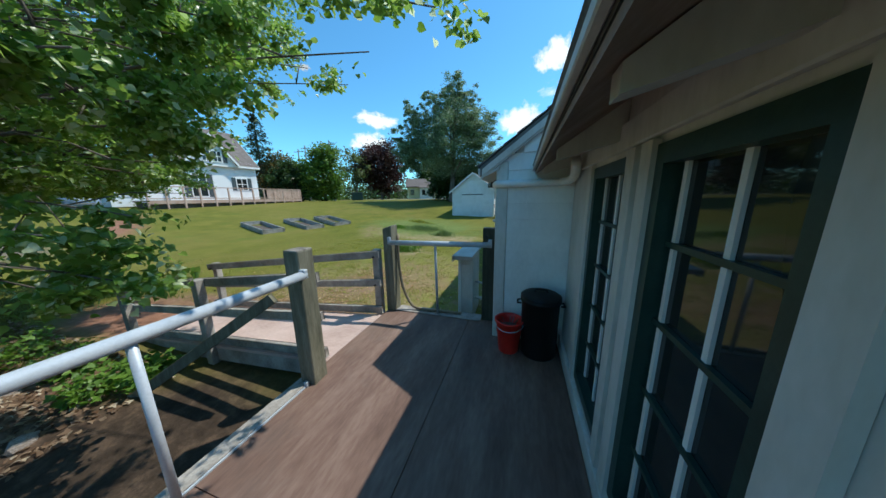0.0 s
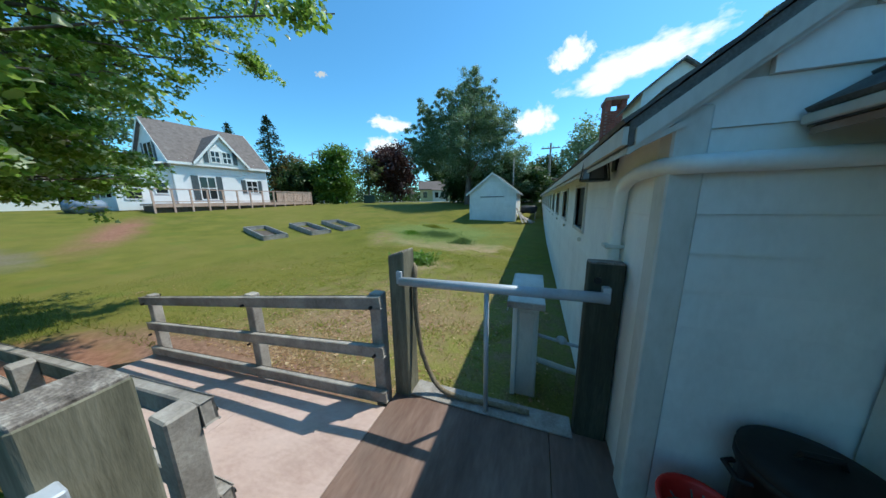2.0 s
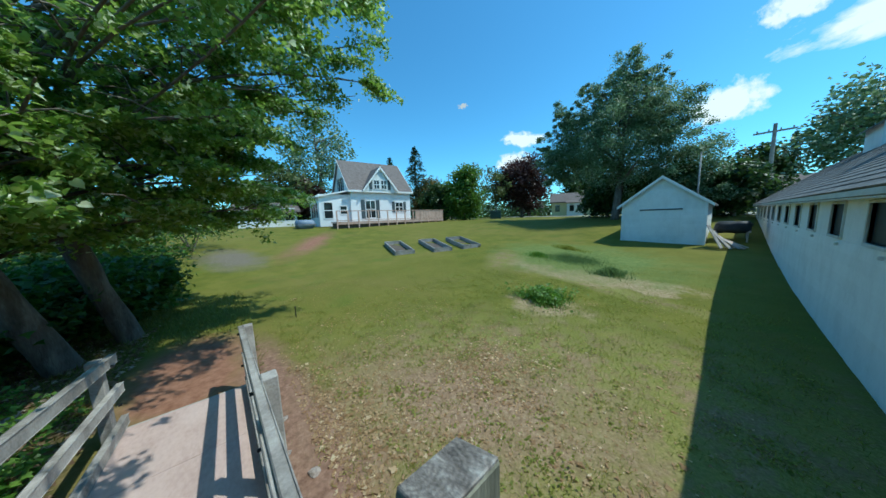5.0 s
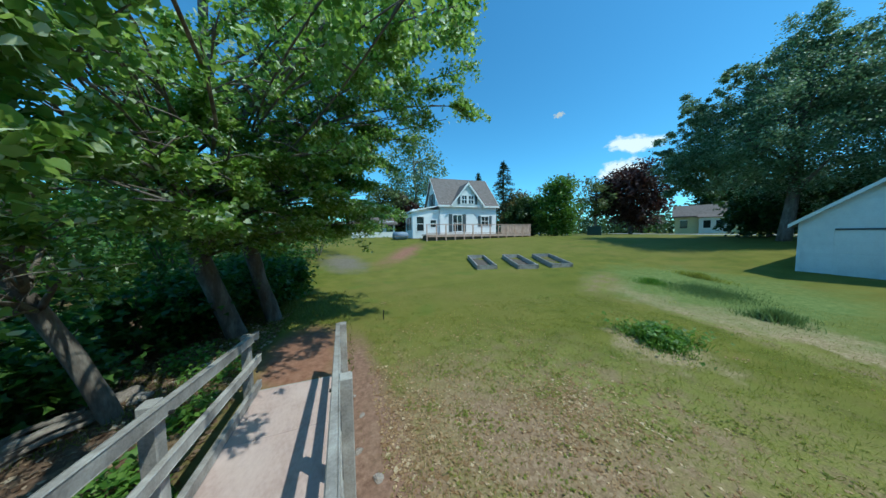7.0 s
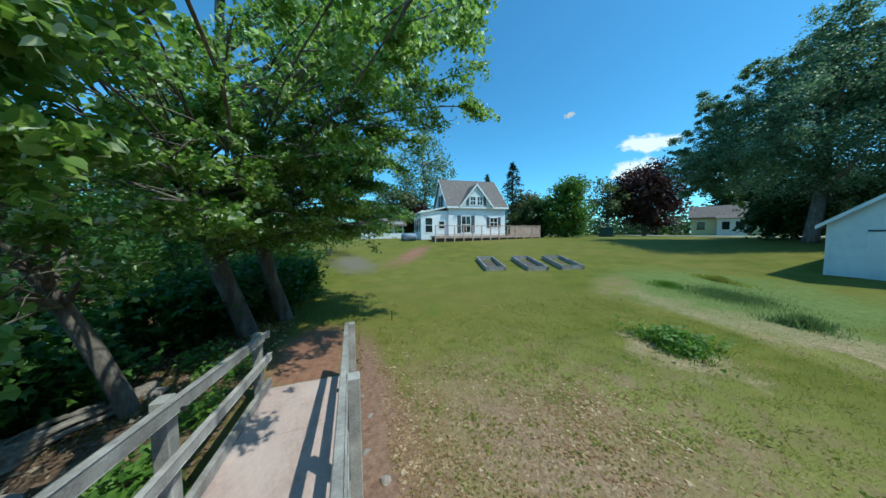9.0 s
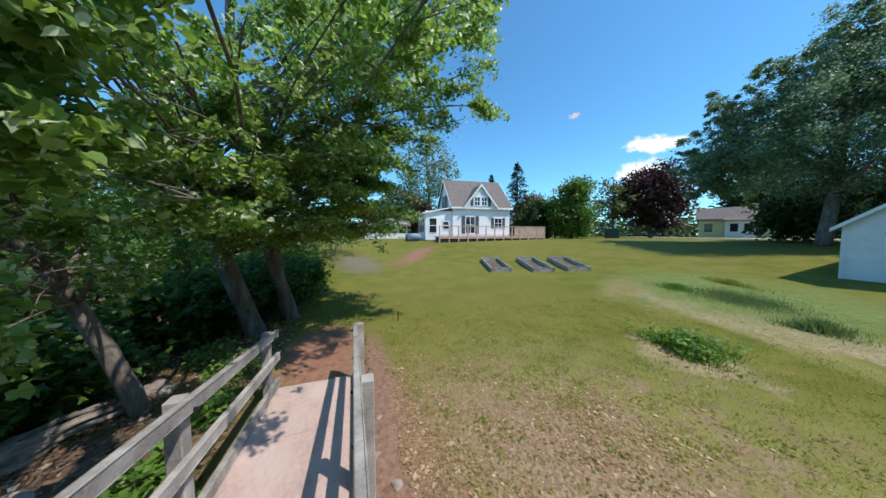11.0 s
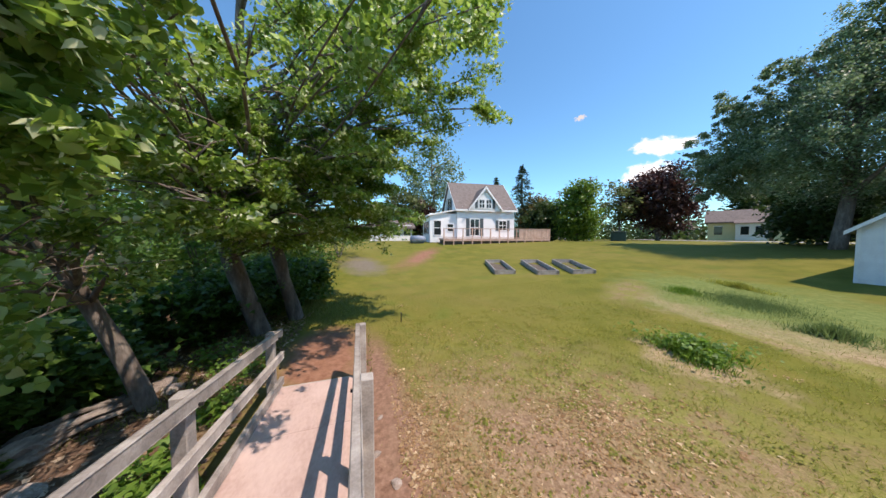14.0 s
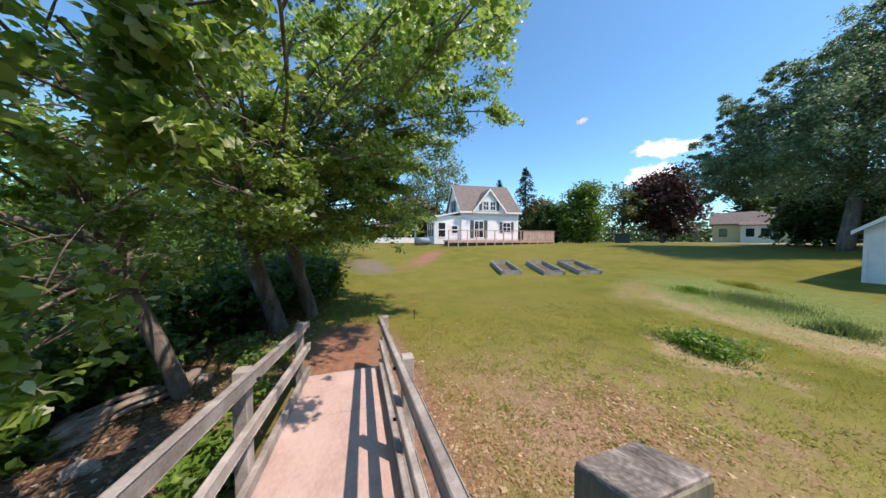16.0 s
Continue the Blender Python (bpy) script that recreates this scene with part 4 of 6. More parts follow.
def build_box():
    """White box with an overhanging lid by the barn wall just outside the gate."""
    b = thing("white_hatch_box", "white lidded box against the barn wall on the grass", "box")
    x0, x1, y0, y1 = 0.875, 1.10, 0.78, 1.36
    z0 = -0.4
    part("body", B(x0, x1, y0, y1, z0, 0.715, bevel=0.012), M_CREAM, b, "grey-white panelled body")
    part("lid", B(x0 - 0.035, x1 + 0.035, 0.53, y1 + 0.03, 0.717, 0.752, bevel=0.006), M_CREAM, b, "flat white overhanging lid")
    part("lid_edge", B(x0 - 0.045, x0 - 0.037, 0.52, y1 + 0.03, 0.665, 0.75), M_CREAM, b)
    part("lid_lip", B(x0 - 0.045, x1 + 0.035, 0.512, 0.528, 0.695, 0.75, bevel=0.003), M_GREY, b, "weathered front lip")
    part("panel", B(x0 + 0.05, x1 - 0.04, y0 - 0.012, y0 - 0.001, 0.0, 0.55, bevel=0.004), M_CREAM, b, "aged paint panel")
    part("trim", B(x0 - 0.012, x0 + 0.03, y0 - 0.02, y0 - 0.002, z0, 0.70, bevel=0.004), M_WHITE, b)
    part("hinge", B(x0 - 0.052, x0 - 0.046, 0.62, 0.66, 0.64, 0.70), M_BLACK, b)


build_box()


def loose_pipe():
    p = thing("low_pipe", "low white pipes between the box and the barn wall", "pipe")
    part("pipe", tube(curve_points([(1.10, 0.95, -0.03), (1.22, 0.95, -0.05), (1.38, 0.93, -0.07), (BX - 0.02, 0.92, -0.08)], 5), 0.028, 10), M_CREAM, p, smooth=True)
    part("pipe", tube([(1.10, 1.0, 0.22), (BX - 0.02, 0.98, 0.16)], 0.016, 8), M_STEEL, p, smooth=True)
    part("meter_head", lathe([(0.0, -0.04), (0.034, -0.04), (0.042, 0.0), (0.034, 0.045), (0.0, 0.05)], 14), M_STEEL, p, "grey metal valve head", smooth=True).matrix_basis = pose(1.32, 0.93, 0.24, 70, 0, 20)
    part("leg", tube([(BX - 0.06, 0.72, -0.12), (BX - 0.06, 0.72, -0.5)], 0.03, 8), M_CREAM, p)


loose_pipe()

# ---- shed ----
def build_shed():
    s = thing("shed", "small white gabled garage shed on the lawn", "shed")
    x0, x1, y0, y1, zb, ze, za = -3.36, -0.22, 15.86, 20.6, -0.05, 2.12, 3.36
    xm = (x0 + x1) / 2
    part("wall", prism([(x0, zb), (x1, zb), (x1, ze), (xm, za - 0.06), (x0, ze)], "y", y0, y0 + 0.12), M_WHITE, s, "white gable wall")
    part("wall", prism([(x0, zb), (x1, zb), (x1, ze), (xm, za - 0.06), (x0, ze)], "y", y1 - 0.12, y1), M_WHITE, s)
    part("wall", B(x0, x0 + 0.12, y0 + 0.12, y1 - 0.12, zb, ze), M_WHITE, s)
    part("wall", B(x1 - 0.12, x1, y0 + 0.12, y1 - 0.12, zb, ze), M_WHITE, s)
    k = (za - ze) / (xm - x0)
    for sg in (-1, 1):
        e = xm + sg * ((x1 - x0) / 2 + 0.20)
        ez = za - k * ((x1 - x0) / 2 + 0.20)
        part("roof", prism([(e, ez), (xm, za), (xm, za - 0.09), (e, ez - 0.09)], "y", y0 - 0.18, y1 + 0.18), M_SHINGLE, s, "grey shingle roof")
        part("bargeboard", prism([(e - sg * -0.004, ez + 0.012), (xm, za + 0.012), (xm, za - 0.12), (e - sg * -0.004, ez - 0.12)], "y", y0 - 0.205, y0 - 0.182), M_WHITE, s)
    door = part("door", B(-2.54, -1.08, y0 - 0.016, y0 - 0.002, 0.10, 1.74), M_WHITE, s, "white overhead door")
    for i in range(1, 4):
        part("door_panel", B(-2.52, -1.10, y0 - 0.026, y0 - 0.0165, 0.10 + 0.41 * (i - 1) + 0.015, 0.10 + 0.41 * i - 0.012, bevel=0.003), M_WHITE, door)
    part("door_panel", B(-2.52, -1.10, y0 - 0.026, y0 - 0.0165, 0.10 + 0.41 * 3 + 0.015, 1.72, bevel=0.003), M_WHITE, door)
    part("door_header", B(-2.60, -1.02, y0 - 0.05, y0 - 0.002, 1.745, 1.80), M_BLUEGREY, s, "grey drip board over the door")
    z = zb
    n = 0
    while z < za - 0.25:
        zz = z + 0.14
        if zz > ze:
            a = x0 + (zz - ze) / k + 0.03
        else:
            a = x0 + 0.005
        b = 2 * xm - a
        spans = [(a, b)] if z > 1.80 or z + 0.13 < 0.1 else [(a, -2.62), (-1.0, b)]
        for p, q in spans:
            if q - p > 0.1:
                part("clapboard", prism([(y0 - 0.002, z), (y0 - 0.014, z), (y0 - 0.004, z + 0.138), (y0 - 0.002, z + 0.138)], "x", p, q), M_WHITE, s)
        z += 0.14
    for cx in (x0 - 0.008, x1 - 0.082):
        part("corner_board", B(cx, cx + 0.09, y0 - 0.022, y0 + 0.10, zb, ze - 0.06), M_WHITE, s)


build_shed()


def build_lumber():
    rng = random.Random(8)
    pile = thing("lumber_pile", "grey and tan boards leaning by the shed corner", "lumber", at=(0.15, 15.6, ground_z(0.15, 15.6)))
    for k in range(7):
        a = rng.uniform(-0.2, 0.3)
        part("board", beam((-0.30 + 0.03 * k, -0.25 + 0.1 * k, 0.95 - 0.08 * k), (0.15 + 0.12 * k, -0.55 + 0.05 * k + a, 0.02), 0.12, 0.025, 0.003), M_CEDAR if k % 2 else M_GREY, pile)
    wb = thing("covered_trailer", "black tarpaulin-covered load on a small frame", "trailer", at=(0.55, 17.2, ground_z(0.5, 17.2)))
    bm = B(-0.55, 0.55, -0.5, 0.5, 0.35, 0.85, bevel=0.10)
    bmesh.ops.subdivide_edges(bm, edges=bm.edges, cuts=2, use_grid_fill=True)
    for v in bm.verts:
        v.co += Vector((noise.noise(v.co * 3), noise.noise(v.co * 3 + Vector((5, 0, 0))), noise.noise(v.co * 3 + Vector((0, 9, 0))))) * 0.09
    part("cover", bm, M_CAR, wb, smooth=True)
    for x, y in ((-0.45, -0.4), (0.45, -0.4), (-0.45, 0.4), (0.45, 0.4)):
        part("leg", B(x - 0.03, x + 0.03, y - 0.03, y + 0.03, -0.05, 0.45), M_GREY, wb)
    for x in (-0.5, 0.5):
        part("frame_bar", beam((x, -0.75, 0.42), (x, 0.5, 0.42), 0.05, 0.05), M_GREY, wb)


build_lumber()

# ---- raised beds ----
def build_bed(cx, cy, ln, wd, rz):
    z = ground_z(cx, cy)
    b = thing("raised_bed", "grey weathered timber raised bed with bare soil", "garden bed", group="raised beds on the lawn")
    d = Vector((math.cos(radians(rz)), math.sin(radians(rz))))
    e = Vector((-d.y, d.x))
    dz = ground_z(cx + d.x * ln / 2, cy + d.y * ln / 2) - ground_z(cx - d.x * ln / 2, cy - d.y * ln / 2)

    def P(u, v, h):
        return (cx + d.x * u + e.x * v, cy + d.y * u + e.y * v, z + dz * u / ln + h)
    for v in (-wd / 2, wd / 2):
        part("side_board", beam(P(-ln / 2, v, 0.09), P(ln / 2, v, 0.09), 0.06, 0.28, 0.01), M_BEDWOOD, b)
    for u in (-ln / 2 + 0.05, ln / 2 - 0.05):
        part("end_board", beam(P(u, -wd / 2 + 0.031, 0.09), P(u, wd / 2 - 0.031, 0.09), 0.06, 0.28, 0.01), M_BEDWOOD, b)
    bm = bmesh.new()
    rows = [[bm.verts.new(P(-ln / 2 + 0.1 + (ln - 0.2) * i / 10, -wd / 2 + 0.05 + (wd - 0.1) * j / 4, 0.02 + 0.03 * noise.noise(Vector((i, j, cx))))) for j in range(5)] for i in range(11)]
    for i in range(10):
        for j in range(4):
            bm.faces.new((rows[i][j], rows[i + 1][j], rows[i + 1][j + 1], rows[i][j + 1]))
    bmesh.ops.recalc_face_normals(bm, faces=bm.faces)
    part("soil", bm, M_SOIL, b)


build_bed(-12.3, 7.45, 3.3, 1.0, 161)
build_bed(-11.3, 9.35, 3.1, 1.0, 160)
build_bed(-10.6, 11.05, 2.9, 1.05, 158)

# ---- house across the lawn ----
HO = Vector((-24.9, 9.97, 1.28))
HU = Vector((0.093, 0.9957, 0))            # along the front
HV = Vector((-0.9957, 0.093, 0))           # away from the lawn
HM = Matrix(((HU.x, HV.x, 0, HO.x), (HU.y, HV.y, 0, HO.y), (0, 0, 1, HO.z), (0, 0, 0, 1)))


def house_part(name, bm, mat, parent, label=""):
    bm.transform(HM)
    bmesh.ops.recalc_face_normals(bm, faces=bm.faces)
    return part(name, bm, mat, parent, label)


def house_window(parent, u, z, w, h, v=0.0, shutters=0.0, bars=2, side=False):
    """side: on the end wall, u then runs along its depth."""
    def bx(a, b, p0, p1, c, d):
        return B(-p1, -p0, a, b, c, d) if side else B(a, b, v - p1, v - p0, c, d)
    win = house_part("window", bx(u, u + w, 0.010, 0.03, z, z + h), M_PANE, parent)
    for a, b, c, d in ((u - 0.07, u, z - 0.07, z + h + 0.09), (u + w, u + w + 0.07, z - 0.07, z + h + 0.09), (u, u + w, z - 0.07, z), (u, u + w, z + h, z + h + 0.09)):
        house_part("window_frame", bx(a, b, 0.003, 0.055, c, d), M_HOUSEWHITE, win)
    for i in range(1, bars):
        house_part("muntin", bx(u + w * i / bars - 0.025, u + w * i / bars + 0.025, 0.031, 0.045, z, z + h), M_HOUSEWHITE, win)
    house_part("muntin", bx(u, u + w, 0.031, 0.048, z + h / 2 - 0.03, z + h / 2 + 0.03), M_HOUSEWHITE, win)
    if shutters:
        for a in (u - 0.10 - shutters, u + w + 0.10):
            house_part("shutter", bx(a, a + shutters, 0.004, 0.05, z - 0.08, z + h + 0.10), M_BLUEGREY, win, "dark blue-grey shutter")


def build_house():
    h = thing("house", "white one-and-a-half storey house with a cross gable and brown roof", "house")
    W, D, E, R = 6.45, 6.8, 3.85, 7.15
    t = 0.15
    for v0, v1 in ((0, t), (D - t, D)):
        house_part("wall", B(0, W, v0, v1, 0, E), M_HOUSEWHITE, h)
    gab = [(0.001, 0), (D - 0.001, 0), (D - 0.001, E), (D / 2, R - 0.1), (0.001, E)]
    house_part("gable_wall", prism([(v, z) for v, z in gab], "x", -0.15, -0.002), M_HOUSEWHITE, h, "white gable wall")
    house_part("gable_wall", prism([(v, z) for v, z in gab], "x", W + 0.002, W + 0.15), M_HOUSEWHITE, h)
    k = (R - E) / (D / 2)
    for s in (-1, 1):
        e = D / 2 + s * (D / 2 + 0.3)
        ez = R - k * (D / 2 + 0.3)
        house_part("roof", prism([(e, ez), (D / 2, R), (D / 2, R - 0.14), (e, ez - 0.14)], "x", -0.4, W + 0.4), M_ROOFBROWN, h, "brown asphalt shingle roof")
        house_part("bargeboard", prism([(e, ez + 0.01), (D / 2, R + 0.01), (D / 2, R - 0.22), (e, ez - 0.22)], "x", -0.43, -0.403), M_HOUSEWHITE, h)
        house_part("bargeboard", prism([(e, ez + 0.01), (D / 2, R + 0.01), (D / 2, R - 0.22), (e, ez - 0.22)], "x", W + 0.403, W + 0.43), M_HOUSEWHITE, h)
    house_part("fascia", B(-0.4, W + 0.4, -0.33, -0.302, R - k * (D / 2 + 0.3) - 0.2, R - k * (D / 2 + 0.3) - 0.01), M_HOUSEWHITE, h)
    # cross gable over the front
    c, hw, ct = 2.95, 1.75, 6.05
    house_part("cross_gable", prism([(c - hw, E - 0.3), (c + hw, E - 0.3), (c + hw, E - 0.05), (c, ct - 0.12), (c - hw, E - 0.05)], "y", -0.345, 2.0), M_HOUSEWHITE, h, "white cross gable wall")
    kk = (ct - E) / hw
    for s in (-1, 1):
        e = c + s * (hw + 0.22)
        ez = ct - kk * (hw + 0.22)
        house_part("roof", prism([(e, ez), (c, ct), (c, ct - 0.13), (e, ez - 0.13)], "y", -0.55, 2.9), M_ROOFBROWN, h)
        house_part("bargeboard", prism([(e, ez + 0.01), (c, ct + 0.01), (c, ct - 0.26), (e, ez - 0.26)], "y", -0.575, -0.552), M_HOUSEWHITE, h)
    house_window(h, 2.26, 3.75, 0.55, 0.85, v=-0.345, shutters=0.0)
    house_window(h, 3.06, 3.75, 0.55, 0.85, v=-0.345, shutters=0.0)
    for a in (1.76, 3.78):
        house_part("shutter", B(a, a + 0.30, -0.40, -0.349, 3.67, 4.70), M_BLUEGREY, h)
    house_window(h, 1.35, 0.75, 1.0, 1.75, shutters=0.40)
    house_window(h, 4.75, 1.35, 0.85, 1.0, shutters=0.32)
    # end wall window, towards the sunroom
    for a, b in ((2.55, 4.15),):
        win = house_part("window", B(-0.175, -0.156, a, b, 3.75, 5.2), M_PANE, h)
        for q in ((a - 0.08, a), (b, b + 0.08), ((a + b) / 2 - 0.04, (a + b) / 2 + 0.04)):
            house_part("window_frame", B(-0.20, -0.153, q[0], q[1], 3.68, 5.28), M_HOUSEWHITE, win)
        for q in ((a - 0.45, a - 0.1), (b + 0.1, b + 0.45)):
            house_part("shutter", B(-0.20, -0.153, q[0], q[1], 3.68, 5.28), M_BLUEGREY, win)
    # clapboard shadow lines on the front
    for i in range(25):
        z = 0.1 + i * 0.15
        for a, b in ((-0.15, W + 0.15),):
            if (0.6 < z < 2.6):
                spans = ((-0.15, 0.85), (2.87, 4.3), (6.05, W + 0.15))
            else:
                spans = ((a, b),)
            for p, q in spans:
                house_part("clapboard", prism([(-0.002, z), (-0.016, z), (-0.004, z + 0.148), (-0.002, z + 0.148)], "x", p, q), M_HOUSEWHITE, h)
    # lean-to sunroom on the end
    s0 = -3.1
    house_part("sunroom_wall", B(s0, -0.152, 0.25, 0.40, 0, 3.1), M_HOUSEWHITE, h, "pinkish white sunroom wall")
    house_part("sunroom_wall", B(s0, s0 + 0.15, 0.40, 5.2, 0, 2.75), M_HOUSEWHITE, h)
    house_part("sunroom_wall", B(s0 + 0.15, -0.152, 5.05, 5.2, 0, 2.75), M_HOUSEWHITE, h)
    house_part("sunroom_roof", prism([(s0 - 0.25, 2.78), (-0.16, 3.45), (-0.16, 3.58), (s0 - 0.25, 2.93)], "y", 0.0, 5.4), M_HOUSEWHITE, h, "white low-pitched sunroom roof")
    house_window(h, -2.65, 0.8, 0.75, 1.5, v=0.25, bars=1)
    house_window(h, -1.15, 1.2, 0.6, 0.75, v=0.25, bars=1)
    for i in range(3):
        win = house_part("window", B(s0 - 0.02, s0 - 0.004, 1.0 + 1.3 * i, 1.9 + 1.3 * i, 0.9, 2.3), M_PANE, h)
    house_part("foundation", B(-0.1, W + 0.1, 0.05, D - 0.05, -0.5, 0.0), M_STONE, h)


build_house()


def build_house_deck():
    d = thing("house_deck", "long cedar deck with railings in front of the house", "deck")
    u0, u1, v0 = -2.2, 9.6, -2.3
    house_part("deck_floor", B(u0, u1, v0, -0.06, 0.30, 0.42), M_CEDAR, d)
    house_part("skirt_board", B(u0, u1, v0 - 0.03, v0 - 0.002, 0.16, 0.42), M_CEDAR, d)
    # solid dark block stands in for the shade under the deck floor
    house_part("shade_block", B(u0 + 0.1, u1 - 0.1, v0 + 0.15, -0.2, -0.3, 0.28), M_SOIL, d)
    house_part("top_rail", B(u0, u1, v0 - 0.06, v0 + 0.08, 1.36, 1.42), M_CEDAR, d)
    house_part("bottom_rail", B(u0, u1, v0 - 0.02, v0 + 0.03, 0.50, 0.56), M_CEDAR, d)
    n = 13
    for i in range(n):
        u = u0 + 0.05 + (u1 - u0 - 0.1) * i / (n - 1)
        house_part("post", B(u - 0.05, u + 0.05, v0 - 0.05, v0 + 0.05, -0.45, 1.36), M_CEDAR, d)
    m = 74
    for i in range(m):
        u = u0 + 0.1 + (u1 - u0 - 0.2) * i / (m - 1)
        if u < 5.9:
            continue
        wd = 0.072
        house_part("baluster", B(u - wd, u + wd, v0 - 0.018, v0 + 0.018, 0.44, 1.36), M_CEDAR, d)
    for i in range(15):
        v = v0 + 0.1 + 2.0 * i / 14
        house_part("baluster", B(u1 - 0.03, u1, v - 0.06, v + 0.06, 0.44, 1.36), M_CEDAR, d)


build_house_deck()


def far_house(name, label, mat, cx, cy, rz, w, d, e, r, zg):
    h = thing(name, label, "house", at=(cx, cy, zg), rz=rz)
    part("wall", B(-w / 2, w / 2, -d / 2, d / 2, 0, e), mat, h)
    for s in (-1, 1):
        part("roof", prism([(s * (d / 2 + 0.4), e - 0.2), (0, r), (0, r - 0.2), (s * (d / 2 + 0.4), e - 0.4)], "x", -w / 2 - 0.4, w / 2 + 0.4), M_ROOFBROWN, h)
    for s in (-1, 1):
        part("gable", prism([(-d / 2, e - 0.02), (d / 2, e - 0.02), (0, r - 0.25)], "x", s * w / 2 - 0.1, s * w / 2 + 0.002), mat, h)
    for i in range(4):
        x = -w / 2 + w * (i + 0.5) / 4
        win = part("window", B(x - 0.45, x + 0.45, -d / 2 - 0.03, -d / 2 - 0.004, 0.9, 2.2), M_PANE, h)
        part("window_frame", B(x - 0.55, x + 0.55, -d / 2 - 0.05, -d / 2 - 0.031, 2.2, 2.32), M_HOUSEWHITE, win)
    return h


yh = far_house("yellow_house", "pale yellow low house with a white porch across the road", M_YELLOW, -21.9, 57.9, 24, 9.0, 6.0, 3.1, 4.9, 1.35)
porch = part("porch", B(-1.6, 1.4, -3.7, -3.06, 0.0, 2.7), M_HOUSEWHITE, yh, "white porch front")
for wx in (-1.1, 0.3):
    part("pane", B(wx, wx + 0.8, -3.74, -3.705, 0.9, 2.1), M_PANE, porch)
part("roof", prism([(-4.0, 2.65), (-3.0, 3.15), (-3.0, 3.05), (-4.0, 2.55)], "x", -1.8, 1.6), M_ROOFBROWN, yh)
far_house("far_white_house", "white low house with a red wall section far off", M_HOUSEWHITE, 9.5, 58.0, -6, 12.0, 7.0, 3.0, 4.6, 1.35)


far_house("white_outbuilding", "low white outbuilding beyond the sunroom", M_HOUSEWHITE, -36.0, 4.0, 86, 5.6, 4.0, 2.2, 3.1, 1.2)


def tarp_mound():
    """Something low under a blue-grey cover beside the sunroom."""
    x, y = -25.6, 5.6
    t = thing("covered_mound", "low load under a blue-grey tarpaulin beside the sunroom", "tarpaulin", at=(x, y, ground_z(x, y)))
    bm = B(-0.8, 0.8, -0.75, 0.75, -0.05, 0.75, bevel=0.22)
    bmesh.ops.subdivide_edges(bm, edges=bm.edges, cuts=2, use_grid_fill=True)
    for v in bm.verts:
        v.co += Vector((noise.noise(v.co * 2), noise.noise(v.co * 2 + Vector((5, 0, 0))), noise.noise(v.co * 2 + Vector((0, 9, 0))))) * 0.12
    part("cover", bm, M_TARP, t, smooth=True)
    part("rope_tie", tube([(0.86, -0.8, 0.3), (0.9, 0, 0.34), (0.86, 0.8, 0.3)], 0.02, 6), M_ROPE, t)


M_TARP = material("blue_grey_tarpaulin", [(0.10, 0.14, 0.20), (0.16, 0.21, 0.28), (0.24, 0.29, 0.35)], 4, 0.5, 0.2, 30)
tarp_mound()


def shed_pole():
    p = thing("thin_pole", "thin grey pole standing behind the shed", "pole", at=(-0.9, 21.1, ground_z(-0.9, 21.1)))
    part("shaft", tube([(0, 0, -0.2), (0.01, 0, 4.2)], [0.05, 0.04], 8), M_GREY, p, smooth=True)
    part("cap", tube([(0.01, 0, 4.2), (0.01, 0, 4.26)], 0.06, 8), M_GREY, p)


shed_pole()


def utility_box():
    x, y = -22.5, 30.5
    b = thing("utility_cabinet", "dark green utility cabinet on the lawn edge", "cabinet", at=(x, y, ground_z(x, y)), rz=35)
    part("body", B(-0.8, 0.8, -0.5, 0.5, -0.1, 1.1, bevel=0.06), M_UTIL, b)
    part("lid", B(-0.85, 0.85, -0.55, 0.55, 1.102, 1.2, bevel=0.04), M_UTIL, b)


utility_box()


def power_pole(x, y, hgt):
    z = ground_z(x, y)
    p = thing("utility_pole", "grey wooden utility pole with a crossarm", "pole", group="utility poles", at=(x, y, z))
    part("pole", tube([(0, 0, -0.3), (0, 0, hgt)], [0.16, 0.11], 10), M_GREY, p)
    part("crossarm", beam((-1.1, 0, hgt - 0.6), (1.1, 0, hgt - 0.6), 0.1, 0.12), M_GREY, p)
    for x in (-0.9, -0.3, 0.3, 0.9):
        part("insulator", tube([(x, 0, hgt - 0.54), (x, 0, hgt - 0.38)], 0.04, 8), M_STONE, p)


power_pole(-28.5, 32.5, 9.5)
power_pole(-43.0, 42.0, 11.5)
power_pole(-47.5, 44.5, 11.5)
power_pole(2.4, 34.0, 7.0)


def stake():
    x, y = -5.8, 0.85
    s = thing("garden_stake", "thin dark metal stake in the lawn", "stake", at=(x, y, ground_z(x, y)))
    part("rod", tube([(0, 0, -0.1), (0.01, 0, 0.22)], 0.012, 6), M_BLACK, s)
    part("head", tube([(-0.04, 0, 0.22), (0.06, 0, 0.24)], 0.014, 6), M_BLACK, s)


stake()

# ---- trees ----
RNG = np.random.default_rng(11)


def limb(p, q, r0, r1, sag=0.0, seed=0, n=7):
    p, q = Vector(p), Vector(q)
    rr = random.Random(seed)
    off = Vector((rr.uniform(-1, 1), rr.uniform(-1, 1), rr.uniform(-0.3, 0.6))) * (q - p).length * 0.08
    pts, rad = [], []
    for i in range(n):
        t = i / (n - 1)
        c = p.lerp(q, t) + off * math.sin(math.pi * t) + Vector((0, 0, sag * math.sin(math.pi * t)))
        pts.append(c)
        rad.append(r0 + (r1 - r0) * t)
    return pts, rad


